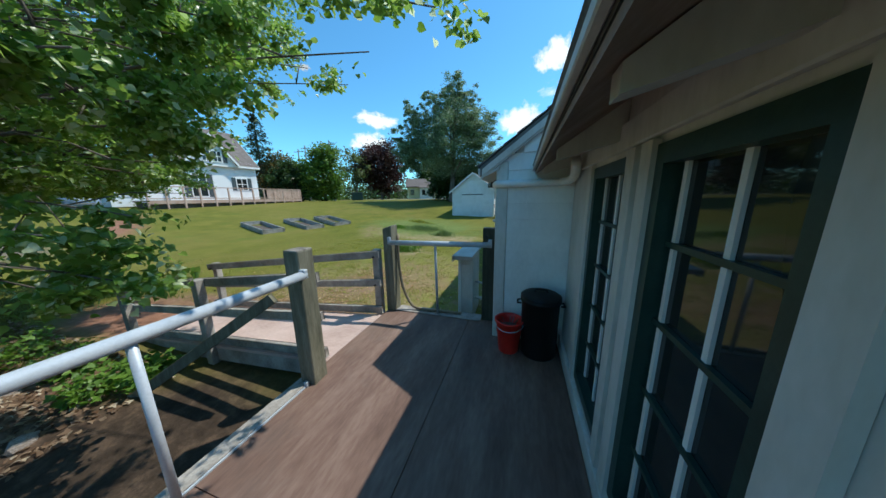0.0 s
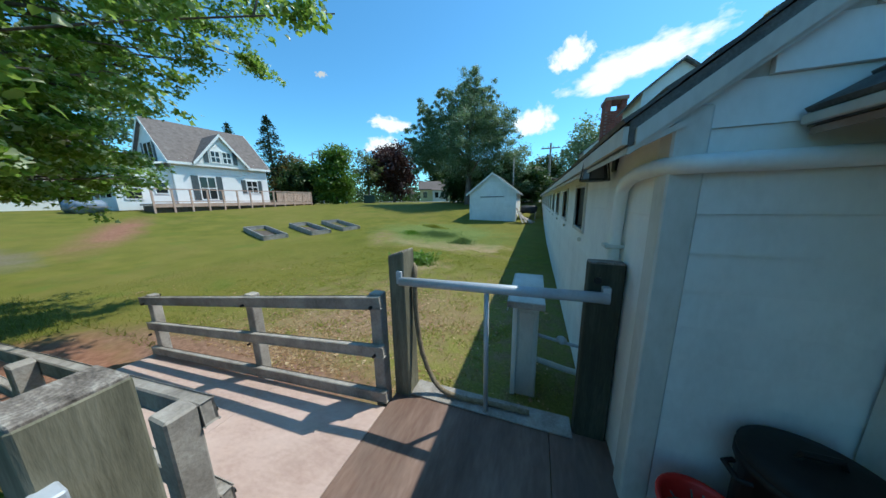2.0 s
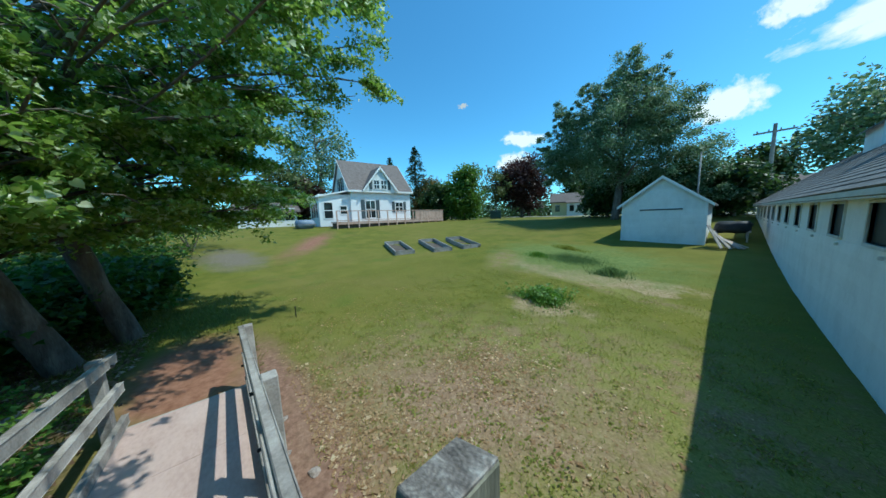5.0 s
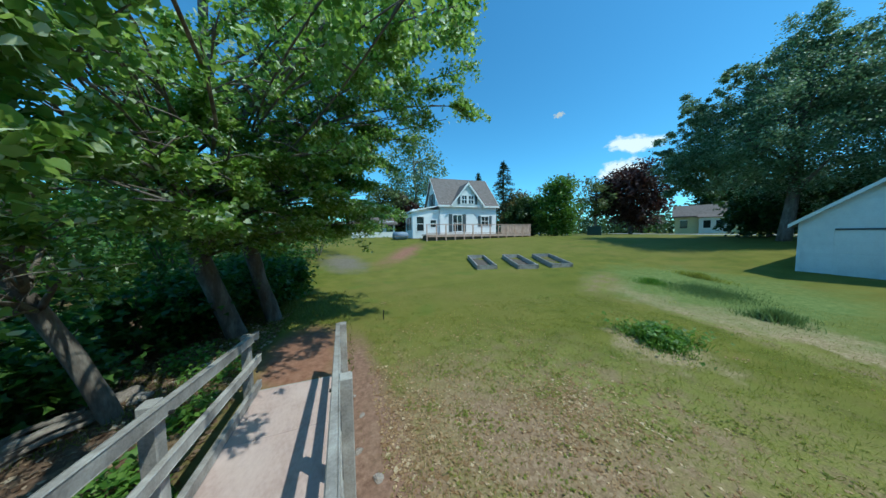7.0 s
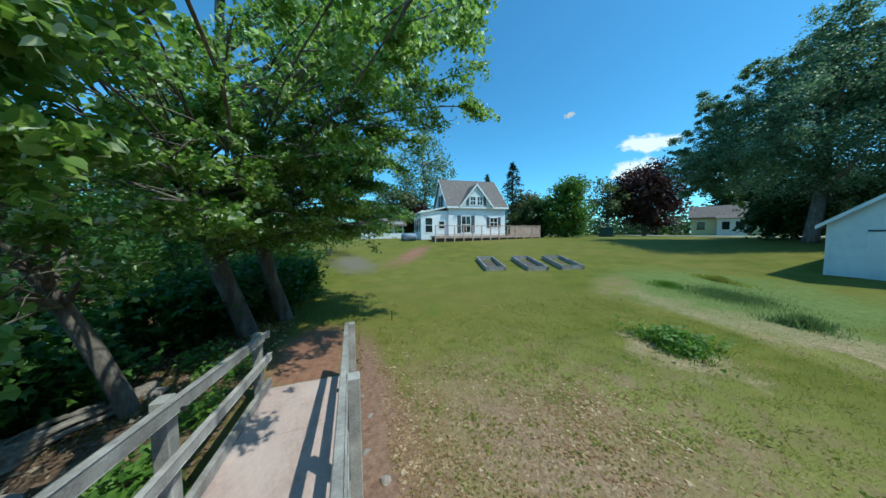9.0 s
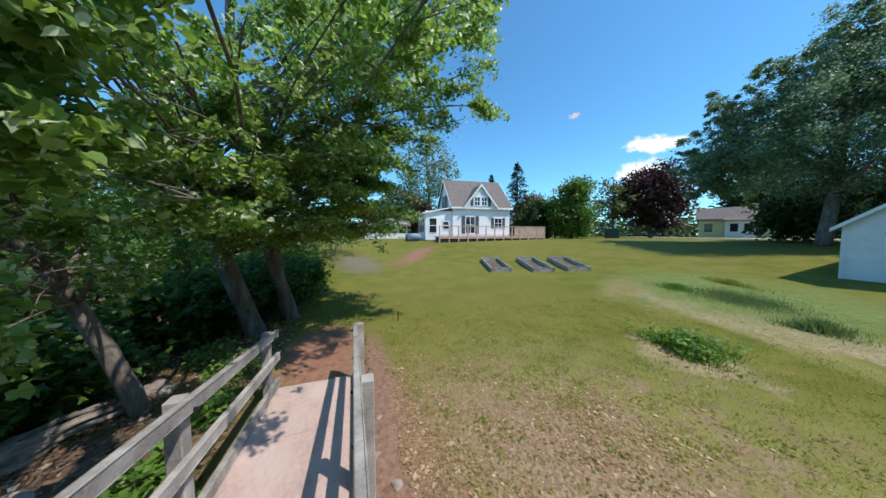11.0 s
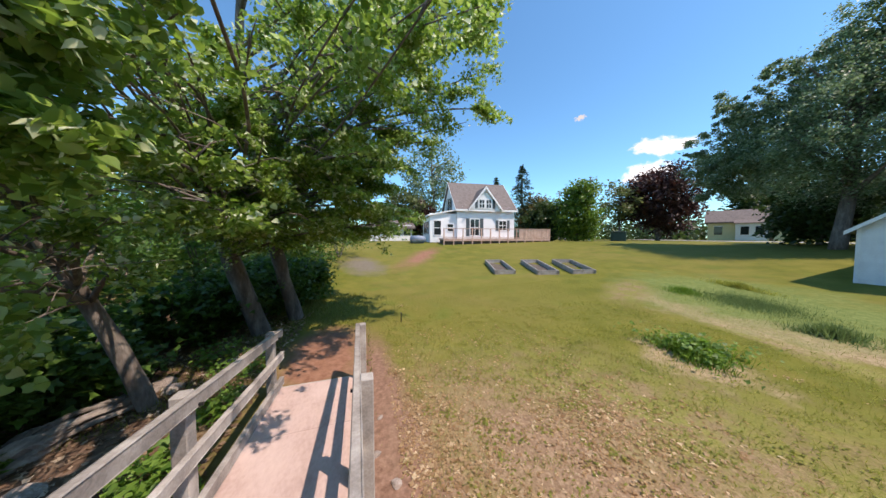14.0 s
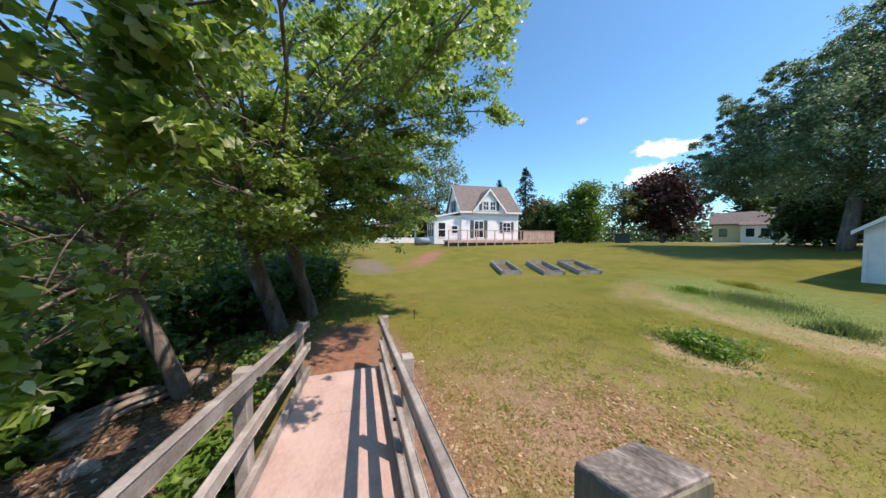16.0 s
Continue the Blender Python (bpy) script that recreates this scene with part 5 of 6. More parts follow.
def sprays(line, start, radius, count, per, rng, flat=0.22, droop=0.3):
    """Leaf places along a limb: twigs that leave it, with leaves along each twig."""
    out = []
    P = np.array([tuple(p) for p in line])
    for _ in range(count):
        t = start + (1 - start) * rng.random() ** 0.75
        f = t * (len(P) - 1)
        i = min(int(f), len(P) - 2)
        base = P[i] + (P[i + 1] - P[i]) * (f - i)
        d = rng.normal(0, 1, 3) * np.array([1, 1, flat])
        d = d / np.linalg.norm(d) * radius * rng.uniform(0.35, 1.0) * (1.15 - 0.5 * t)
        d[2] -= droop * radius * rng.random()
        tip = base + d
        w = rng.random((per, 1)) ** 0.7
        out.append(base + (tip - base) * w + rng.normal(0, 1, (per, 3)) * np.array([0.075, 0.075, 0.03]))
    return np.concatenate(out)


def noise_field(u, v):
    """Smooth waves from about -1 to 1, for gaps in foliage."""
    return (np.sin(u * 2.1 + 1.3 * np.sin(v * 1.7)) + np.sin(v * 2.7 + 1.1 * np.sin(u * 1.3 + 2)) + 0.7 * np.sin(u * 4.3 - v * 3.9)) / 2.7


def build_maples():
    """Three leaning trunks whose boughs reach over the ramp and the deck."""
    rng = np.random.default_rng(21)
    trunks = [
        ("tall leaning maple with broad boughs over the ramp", [(-6.45, -2.2, -0.75), (-6.15, -2.7, 1.3), (-5.9, -3.1, 3.2), (-5.6, -3.5, 5.4), (-5.3, -3.9, 8.0)], 0.195),
        ("second maple trunk with dense green crown", [(-7.1, -1.65, -0.7), (-6.8, -2.05, 1.45), (-6.6, -2.4, 3.6), (-6.4, -2.5, 6.0), (-6.3, -2.3, 8.6)], 0.175),
        ("low leaning maple trunk by the log", [(-4.2, -2.55, -1.5), (-4.05, -2.75, -0.75), (-3.92, -3.0, 0.35), (-3.7, -3.35, 1.6), (-3.3, -3.9, 3.2), (-2.9, -4.5, 5.0)], 0.125),
    ]
    tips = [
        # boughs of the first maple: towards the ramp and high over the deck
        [(-0.7, -1.2, 2.5), (-0.9, -1.4, 2.9), (-1.1, -1.3, 2.2), (-0.5, -1.5, 3.1), (-1.2, -1.6, 2.6), (-0.8, -1.7, 2.3), (-1.3, -1.15, 3.2), (-0.45, -1.15, 3.0), (0.35, -0.60, 2.95), (0.75, -0.75, 3.3), (1.15, -1.00, 2.9), (-2.3, -1.15, 1.9), (-2.0, -1.3, 2.4), (-1.8, -1.2, 2.0), (-2.6, -0.95, 2.7), (-1.5, -1.4, 2.9), (-2.2, -1.5, 3.2), (-2.5, -1.0, 3.6), (-1.6, -1.6, 3.6), (-3.0, 0.3, 3.9), (-3.3, 0.9, 4.4), (-3.1, 0.2, 2.9), (-0.6, -1.9, 3.2), (-1.3, -2.0, 3.6), (-0.9, -2.4, 4.0), (-2.2, -2.2, 3.0), (-4.5, -2.0, 3.0), (-4.8, -1.5, 2.5), (-4.2, 0.4, 2.3), (-4.4, 0.1, 2.9), (-4.6, 0.6, 2.0), (-4.0, 0.0, 2.5), (-3.6, -0.4, 2.9), (-5.0, -2.6, 3.7), (-4.2, -2.8, 4.4), (-4.5, -3.2, 3.0), (-5.2, -1.9, 4.2), (-3.2, -0.9, 3.6), (-3.4, -1.7, 4.2), (-1.2, -2.6, 3.4), (-0.2, -2.9, 3.1), (-3.4, -0.2, 5.2), (-3.6, -2.4, 6.4), (-2.0, -3.4, 5.2), (-0.4, -3.8, 2.5), (-1.6, -4.0, 2.2), (-3.6, -1.0, 2.4), (-4.2, -0.6, 2.0), (-4.7, -1.2, 1.7), (-3.9, -1.9, 2.1), (-3.0, -2.4, 2.6), (-3.6, 0.5, 3.5), (-4.0, -1.2, 3.4), (-3.5, -1.4, 1.9)],
        # the second: to the lawn side
        [(-0.75, 0.55, 3.25), (-1.5, 0.6, 3.6), (-2.0, 1.1, 4.0), (-2.5, 1.5, 4.4), (-2.2, 0.7, 4.4), (-1.8, 0.2, 3.8), (-2.6, 0.9, 4.9), (-1.2, 0.2, 3.5), (-2.9, 1.7, 5.0), (-6.0, 0.9, 2.1), (-6.6, 1.3, 2.3), (-7.2, 1.2, 2.0), (-6.4, 0.7, 1.8), (-5.6, 0.9, 2.4), (-7.6, 1.6, 2.5), (-4.5, 2.75, 5.4), (-4.4, 2.6, 4.4), (-4.9, 2.2, 4.3), (-3.9, 2.3, 5.7), (-4.3, 2.5, 6.6), (-4.5, 2.5, 5.9), (-4.6, 2.3, 4.8), (-5.2, 1.2, 4.1), (-6.2, 1.0, 3.0), (-6.6, 0.9, 2.3), (-5.4, 0.3, 3.2), (-5.4, -0.2, 2.3), (-4.6, 2.0, 7.2), (-6.4, 1.6, 6.0), (-7.6, 0.8, 4.6), (-8.4, 0.2, 3.2), (-8.6, -1.2, 5.2), (-4.0, 1.4, 6.4), (-5.2, -1.0, 4.9), (-6.8, 0.6, 7.8), (-5.8, -1.4, 8.8), (-7.8, -0.6, 8.2), (-3.6, 1.7, 7.6), (-4.0, 0.6, 8.8), (-3.0, 1.1, 6.2), (-4.8, 1.3, 5.4), (-5.6, 1.0, 3.4), (-5.0, 0.8, 3.6), (-5.9, 0.6, 3.0), (-6.3, 0.5, 2.6), (-5.5, 1.5, 4.6), (-6.3, 0.6, 3.6), (-6.9, 0.9, 3.9), (-7.5, 1.0, 4.0), (-7.2, 0.4, 3.4), (-6.0, 0.2, 3.2), (-8.0, 0.9, 4.4), (-6.6, 0.2, 3.9), (-4.6, 1.6, 3.7), (-4.2, 1.2, 4.6), (-4.1, 0.5, 5.4), (-5.0, 0.2, 4.4)],
        # the third: sparse leaves close to the ramp
        [(-1.0, -1.85, 1.5), (-1.2, -1.8, 1.25), (-0.95, -1.95, 1.0), (-1.35, -2.1, 0.9), (-1.1, -2.2, 1.4), (-1.6, -3.6, 1.0), (-3.4, -3.1, 2.3), (-2.9, -3.1, 2.6), (-1.1, -3.6, 1.9), (-2.2, -4.6, 3.4), (-3.6, -4.6, 3.6), (-4.6, -4.0, 2.6), (-4.8, -3.6, 1.7), (-1.9, -5.0, 1.4), (-3.2, -5.6, 2.2), (-4.2, -5.6, 4.6), (-5.6, -5.0, 3.4), (-0.5, -2.1, 2.4), (-1.1, -2.2, 2.3), (-0.8, -2.5, 2.6), (-1.9, -2.4, 2.3), (-2.3, -2.9, 2.6), (-1.7, -2.8, 3.0), (-3.1, -2.5, 1.75), (-2.9, -2.85, 1.95), (-3.4, -2.3, 2.2), (-2.6, -2.55, 1.5), (-3.0, -2.2, 1.2)],
    ]
    count = [(38, 58), (46, 58), (20, 48)]
    for k, (label, line, r0) in enumerate(trunks):
        tree = thing("maple_tree", label, "tree", group="maples by the ramp", at=(0, 0, 0))
        pts = curve_points(line, 6)
        n = len(pts)
        rad = [r0 * (1.25 if i == 0 else 1.0) * (1 - 0.72 * i / (n - 1)) for i in range(n)]
        part("trunk", tube(pts, rad, 14, wobble=0.25), M_BARK, tree, "rough grey-brown bark trunk", smooth=True)
        leaves = []
        for j, tip in enumerate(tips[k]):
            zt = min(max(tip[2] * 0.72, 0.9), 6.5)
            base = min(pts, key=lambda p: abs(p.z - zt))
            over = (tip[0] > -1.4 and tip[1] > -1.6) or (tip[0] > -2.7 and tip[1] > 0)      # long bare boughs that reach the deck
            lp_, lr = limb(base, tip, ((0.012 if k == 2 else 0.020) if tip[0] > -2.8 else 0.034) + 0.006 * (j % 3), 0.006, 0.5 if over else 0.25, seed=j + 40 * k, n=9)
            wood = tube(lp_, lr, 7)
            close = k == 0 and -1.4 < tip[0] < -0.35 and tip[1] < -1.05      # dense ends beside the deck
            if close:
                leaves.append(sprays(lp_, 0.86, 0.6, 27, 56, rng, flat=0.3, droop=0.3))
            else:
                leaves.append(sprays(lp_, 0.66 if over else (0.62 if k == 2 and tip[0] > -1.5 else 0.22), 0.85 if k < 2 or tip[0] < -1.5 else 0.55, int(count[k][0] * (0.32 if over else 1.0)), count[k][1], rng, flat=0.12, droop=0.24))
            for s in range(5):
                a = lp_[3 + s]
                d = Vector(rng.normal(0, 1, 3)) * 0.35
                d.z = abs(d.z) * 0.6
                tube([a, a + d * 0.5 + Vector((0, 0, 0.05)), a + d], [0.006, 0.004, 0.002] if k == 2 else [0.012, 0.008, 0.004], 5, wood)
            part("bough", wood, M_BARK, tree, smooth=True)
        at = np.concatenate(leaves)
        x, y, z = at[:, 0], at[:, 1], at[:, 2]
        clear = (x > -0.75) & (z < 2.15) & (y > -1.7)      # headroom over deck and ramp, along the camera's path
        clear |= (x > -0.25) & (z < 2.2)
        # crown edge fitted to the camera's view, and no leaves close to it
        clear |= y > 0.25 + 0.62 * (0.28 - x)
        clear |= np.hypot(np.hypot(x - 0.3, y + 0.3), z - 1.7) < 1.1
        clear |= (x > -2.7) & (x < 0.1) & (y > -0.85) & (z < 3.15)      # low leaves over the ramp left out to fit the camera's view
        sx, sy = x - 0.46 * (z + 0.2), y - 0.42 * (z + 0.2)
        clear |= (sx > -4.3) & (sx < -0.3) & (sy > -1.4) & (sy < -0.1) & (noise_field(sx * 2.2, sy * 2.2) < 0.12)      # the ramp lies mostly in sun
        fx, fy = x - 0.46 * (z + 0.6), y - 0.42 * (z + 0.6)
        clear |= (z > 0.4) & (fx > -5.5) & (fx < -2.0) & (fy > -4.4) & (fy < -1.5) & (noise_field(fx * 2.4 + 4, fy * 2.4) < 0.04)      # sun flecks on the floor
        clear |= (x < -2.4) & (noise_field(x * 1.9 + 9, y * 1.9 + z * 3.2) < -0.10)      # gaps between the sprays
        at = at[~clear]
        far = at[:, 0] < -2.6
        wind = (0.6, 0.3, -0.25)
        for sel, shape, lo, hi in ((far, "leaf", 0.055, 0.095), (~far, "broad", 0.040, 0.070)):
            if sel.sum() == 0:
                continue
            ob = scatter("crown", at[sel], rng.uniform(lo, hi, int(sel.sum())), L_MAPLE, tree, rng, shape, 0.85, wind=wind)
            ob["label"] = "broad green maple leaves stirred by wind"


build_maples()


def crown_points(center, radii, clumps, per, rng, clump_r=0.28, shell=0.45, taper=0.0):
    """Leaf places in an uneven crown of many clumps with gaps."""
    c, r = np.array(center), np.array(radii)
    out = []
    for _ in range(clumps):
        d = rng.normal(0, 1, 3)
        d /= np.linalg.norm(d)
        k = (shell + (1 - shell) * rng.random()) * (0.82 + 0.3 * noise.noise(Vector(d * 1.7) + Vector(center)))
        w = r * k * np.array([1 - taper * d[2], 1 - taper * d[2], 1.0])
        p = c + d * w
        s = clump_r * r.mean() * rng.uniform(0.5, 1.1)
        out.append(p + rng.normal(0, 1, (per, 3)) * s * np.array([0.5, 0.5, 0.34]))
    return np.concatenate(out)


def broadleaf(name, label, x, y, hgt, radius, mat, clumps=90, per=40, leaf=0.3, low=0.18, trunk=0.2, seed=1, lean=0.0, stretch=1.0, group="", limbs=9, taper=0.0, clump=0.26, lobes=()):
    rng = np.random.default_rng(seed)
    z = ground_z(x, y)
    t = thing(name, label, "tree" if hgt > 3.5 else "bush", group=group, at=(x, y, z))
    pts = [(0, 0, -0.3), (0.05 * hgt * lean, 0.02 * hgt, hgt * 0.3), (0.08 * hgt * lean, 0, hgt * 0.6), (0.09 * hgt * lean, 0.02, hgt * 0.9)]
    part("trunk", tube(curve_points(pts, 4), [trunk * (1 - 0.9 * i / 12) for i in range(13)], 10), M_BARK, t, smooth=True)
    cz = hgt * (low + (1 - low) / 2)
    rr = random.Random(seed)
    for k in range(limbs):
        a = rr.uniform(0, 6.28)
        b = Vector((0.07 * hgt * lean, 0, hgt * rr.uniform(0.2, 0.65)))
        e = Vector((math.cos(a) * radius * 0.6, math.sin(a) * radius * 0.6 * stretch, min(hgt * 0.82, b.z + hgt * rr.uniform(0.1, 0.3))))
        lp_, lr = limb(b, e, trunk * 0.4, 0.015, 0.1, seed=k + seed, n=6)
        part("limb", tube(lp_, lr, 6), M_BARK, t, smooth=True)
    at = crown_points((0.06 * hgt * lean, 0, cz), (radius, radius * stretch, hgt * (1 - low) / 2), clumps, per, rng, clump, taper=taper)
    for dx, dy, dz, rx, ry, rz in lobes:
        n = int(clumps * rx * ry * rz / (radius ** 2 * hgt * 0.5) * 1.3) + 6
        at = np.concatenate([at, crown_points((dx, dy, dz), (rx, ry, rz), n, per, rng, clump)])
    scatter("crown", at, rng.uniform(0.7, 1.3, len(at)) * leaf, mat, t, rng, "sprig", 0.9)
    return t


broadleaf("poplar_tree", "tall airy grey-green poplar behind the shed", -5.9, 24.5, 12.0, 4.2, L_BIRCH, 420, 130, 0.125, 0.12, 0.32, 3, 0.4, limbs=26, taper=0.2, clump=0.2,
          lobes=((-3.9, -0.6, 4.9, 3.0, 2.6, 2.2), (3.8, 0.4, 3.6, 3.2, 2.8, 3.4), (-2.6, 0, 7.2, 2.6, 2.4, 2.6), (2.8, 0.3, 7.6, 2.7, 2.4, 2.8), (0.6, 0, 11.6, 1.7, 1.7, 2.1), (-1.2, 0.4, 10.4, 1.5, 1.5, 1.9), (2.2, 0, 10.2, 1.3, 1.3, 1.7), (-4.6, -0.6, 4.0, 2.0, 1.8, 1.0), (5.4, 0.5, 2.0, 2.0, 1.8, 2.0), (-4.6, 0, 5.9, 2.0, 1.8, 2.2), (-3.6, 0.2, 8.6, 1.9, 1.7, 2.0), (-2.4, 0, 10.6, 1.4, 1.3, 1.5), (-5.6, 0, 7.4, 1.5, 1.4, 1.7), (-4.6, 0, 9.8, 1.3, 1.2, 1.5)))
broadleaf("copper_beech", "large dark red copper beech across the lawn", -24.5, 41.0, 12.0, 5.6, L_RED, 260, 50, 0.42, 0.0, 0.3, 4)
broadleaf("round_bush_tree", "rounded bright green tree beside the house deck", -22.6, 23.8, 7.6, 3.1, L_BUSH, 230, 50, 0.28, -0.12, 0.2, 5)
broadleaf("olive_tree", "olive and rusty leaved tree behind the deck", -29.5, 23.4, 7.0, 3.0, L_RUST, 150, 44, 0.30, -0.05, 0.2, 6)
broadleaf("hedge_tree", "dark green hedge tree beside the deck", -26.0, 22.4, 5.8, 2.8, L_DARK, 170, 50, 0.30, -0.15, 0.15, 16)
broadleaf("pale_tree", "pale green spring-leaved tree by the road", -26.6, 36.0, 9.6, 3.6, L_PALE, 80, 26, 0.36, 0.1, 0.2, 7)
broadleaf("tall_thin_tree", "tall thin-leaved tree behind the house", -41.0, 11.5, 19.0, 6.5, L_BIRCH, 150, 34, 0.42, 0.12, 0.3, 8)
broadleaf("yellow_green_tree", "yellow-green tree behind the sunroom", -38.0, 7.0, 9.0, 4.0, L_PALE, 90, 36, 0.42, 0.05, 0.2, 9)
broadleaf("copper_shrub", "low dark red shrub tree behind the sunroom", -36.0, 9.0, 6.2, 3.0, L_RED, 80, 34, 0.36, 0.02, 0.15, 10)
broadleaf("hedge_tree", "dark green shrub tree under the poplar", -2.6, 27.0, 4.8, 3.0, L_DARK, 150, 46, 0.28, -0.1, 0.15, 17)
broadleaf("hedge_tree", "dark green shrub tree behind the shed", 0.6, 26.0, 4.0, 2.4, L_DARK, 110, 46, 0.28, -0.1, 0.15, 18)
broadleaf("hedge_tree", "dark green shrub tree beside the poplar trunk", -7.2, 27.2, 4.2, 2.8, L_DARK, 130, 46, 0.28, -0.1, 0.15, 19)
broadleaf("hedge_tree", "dark green shrub tree beyond the maples by the house", -42.0, 2.4, 3.6, 2.2, L_DARK, 110, 46, 0.28, -0.1, 0.12, 20)
broadleaf("hedge_tree", "dark green shrub tree under the yellow-green tree", -42.0, 7.4, 4.6, 2.6, L_BUSH, 110, 46, 0.28, -0.1, 0.12, 21)
broadleaf("barn_end_tree", "green tree beyond the barn roof", 9.0, 48.0, 14.0, 6.0, L_BIRCH, 150, 40, 0.42, 0.1, 0.3, 12)
broadleaf("barn_end_tree", "smaller dark tree beyond the barn roof", 2.5, 52.0, 9.5, 4.0, L_DARK, 100, 40, 0.42, 0.05, 0.25, 13)
broadleaf("barn_side_tree", "tall tree beyond the barn ridge", 13.0, 14.0, 11.0, 4.0, L_BIRCH, 110, 40, 0.32, 0.2, 0.25, 14)


broadleaf("hedge_tree", "dark green tree behind the yellow house", -24.0, 70.0, 12.0, 7.0, L_DARK, 200, 46, 0.6, -0.05, 0.3, 22)
broadleaf("hedge_tree", "dark green tree beside the yellow house", -14.5, 63.0, 10.5, 6.0, L_DARK, 180, 46, 0.55, -0.05, 0.3, 23)
broadleaf("barn_end_tree", "grey-green tree over the yellow house roof", -17.0, 50.0, 11.0, 4.0, L_BIRCH, 130, 46, 0.34, 0.45, 0.2, 24)


def spruce(name, label, x, y, hgt, radius, seed):
    rng = np.random.default_rng(seed)
    z = ground_z(x, y)
    t = thing(name, label, "tree", group="spruces behind the house", at=(x, y, z))
    part("trunk", tube([(0, 0, -0.3), (0, 0, hgt * 0.5), (0, 0, hgt)], [0.22, 0.13, 0.02], 8), M_BARK, t, smooth=True)
    pts = []
    n = int(hgt * 2.6)
    for i in range(n):
        h = 0.06 + 0.93 * i / n
        r = radius * (1 - h) ** 0.85
        for k in range(max(5, int(16 * (1 - h)) + 4)):
            a = rng.uniform(0, 6.28)
            s = rng.random((26, 1)) ** 0.6
            rr = r * rng.uniform(0.75, 1.1)
            tip = np.array([math.cos(a) * rr, math.sin(a) * rr, h * hgt - 0.10 * rr - 0.1])
            base = np.array([0, 0, h * hgt + 0.15])
            pts.append(base + (tip - base) * s + rng.normal(0, 0.09, (26, 3)))
    at = np.concatenate(pts)
    scatter("crown", at, rng.uniform(0.16, 0.30, len(at)), L_SPRUCE, t, rng, "sprig", 0.5)


spruce("spruce_tree", "dark pointed spruce beside the house", -30.5, 22.0, 11.0, 4.0, 31)
spruce("spruce_tree", "small spruce top showing over the house roof", -43.0, 25.0, 12.4, 3.0, 32)
spruce("spruce_tree", "dark pointed spruce far beyond the barn", 6.0, 62.0, 11.0, 2.6, 33)


def woods():
    """Far belt of trees round the field."""
    rng = np.random.default_rng(41)
    pts = []
    for _ in range(520):
        a = rng.uniform(-0.35, 2.7)
        r = rng.uniform(72, 105)
        x, y = -math.sin(a) * r, math.cos(a) * r
        if abs(a - 0.32) < 0.16 and r < 80:
            continue
        h = rng.uniform(4.5, 9.5)
        pts.append(np.array([x, y, 1.2 + h * 0.36]) + rng.normal(0, 1, (60, 3)) * np.array([2.8, 2.8, h * 0.28]))
    at = np.concatenate(pts)
    ob = scatter("far_woods", at, rng.uniform(0.7, 1.3, len(at)), L_DARK, None, rng, "sprig", 0.9)
    tagged(ob, "belt of dark green trees beyond the fields", "woods", kind="stuff")


woods()


def undergrowth():
    """Shade-loving shrubs and saplings under and behind the maples."""
    rng = np.random.default_rng(51)
    spots = [(-4.5, -4.0, 1.4), (-3.6, -4.3, 1.2), (-5.2, -4.6, 1.3), (-6.6, -4.0, 1.5), (-8.0, -3.2, 1.6), (-9.2, -2.0, 1.6), (-8.4, -2.0, 1.4), (-7.5, -2.6, 1.7), (-7.0, -3.3, 1.5), (-10.8, -2.4, 1.9), (-7.4, -5.8, 2.2), (-9.6, -4.8, 2.6), (-11.5, -3.2, 2.2), (-5.2, -6.8, 2.2), (-3.4, -6.6, 1.8), (-12.5, -6.5, 3.2), (-9.0, -8.4, 3.6), (-5.5, -9.5, 3.4), (-2.0, -6.4, 1.8), (-14.5, -3.4, 4.4), (-12.0, -9.0, 5.0), (-18.0, -1.5, 3.6), (-15.0, -9.0, 6.0), (-16.5, -6.0, 4.0), (-1.6, -9.0, 3.0)]
    for i, (x, y, h) in enumerate(spots):
        z = ground_z(x, y)
        t = thing("understorey_shrub", "shaded green shrub under the maples", "bush", group="understorey shrubs", at=(x, y, z))
        for k in range(6):
            a = rng.uniform(0, 6.28)
            part("stem", tube([(0, 0, -0.1), (0.2 * h * math.cos(a), 0.2 * h * math.sin(a), 0.5 * h), (0.4 * h * math.cos(a), 0.4 * h * math.sin(a), 0.9 * h)], [0.03, 0.02, 0.006], 5), M_BARK, t)
        at = crown_points((0, 0, h * 0.5), (h * 0.75, h * 0.75, h * 0.55), 60, 46, rng, 0.34)
        scatter("crown", at, rng.uniform(0.09, 0.17, len(at)), L_UNDER, t, rng, "leaf", 0.7)


undergrowth()


def thicket():
    """Dense young trees behind the maples."""
    rng = np.random.default_rng(55)
    pts = []
    for _ in range(260):
        x = rng.uniform(-34, -11)
        y = -4.5 - 12 * rng.random() + 0.12 * (x + 11)
        h = rng.uniform(2.5, 6.5)
        pts.append(np.array([x, y, height(x, y) + h * 0.45]) + rng.normal(0, 1, (90, 3)) * np.array([0.9, 0.9, h * 0.26]))
    at = np.concatenate(pts)
    ob = scatter("thicket", at, rng.uniform(0.16, 0.34, len(at)), L_UNDER, None, rng, "sprig", 0.9)
    tagged(ob, "dense green thicket behind the maples", "woods", kind="stuff")


thicket()


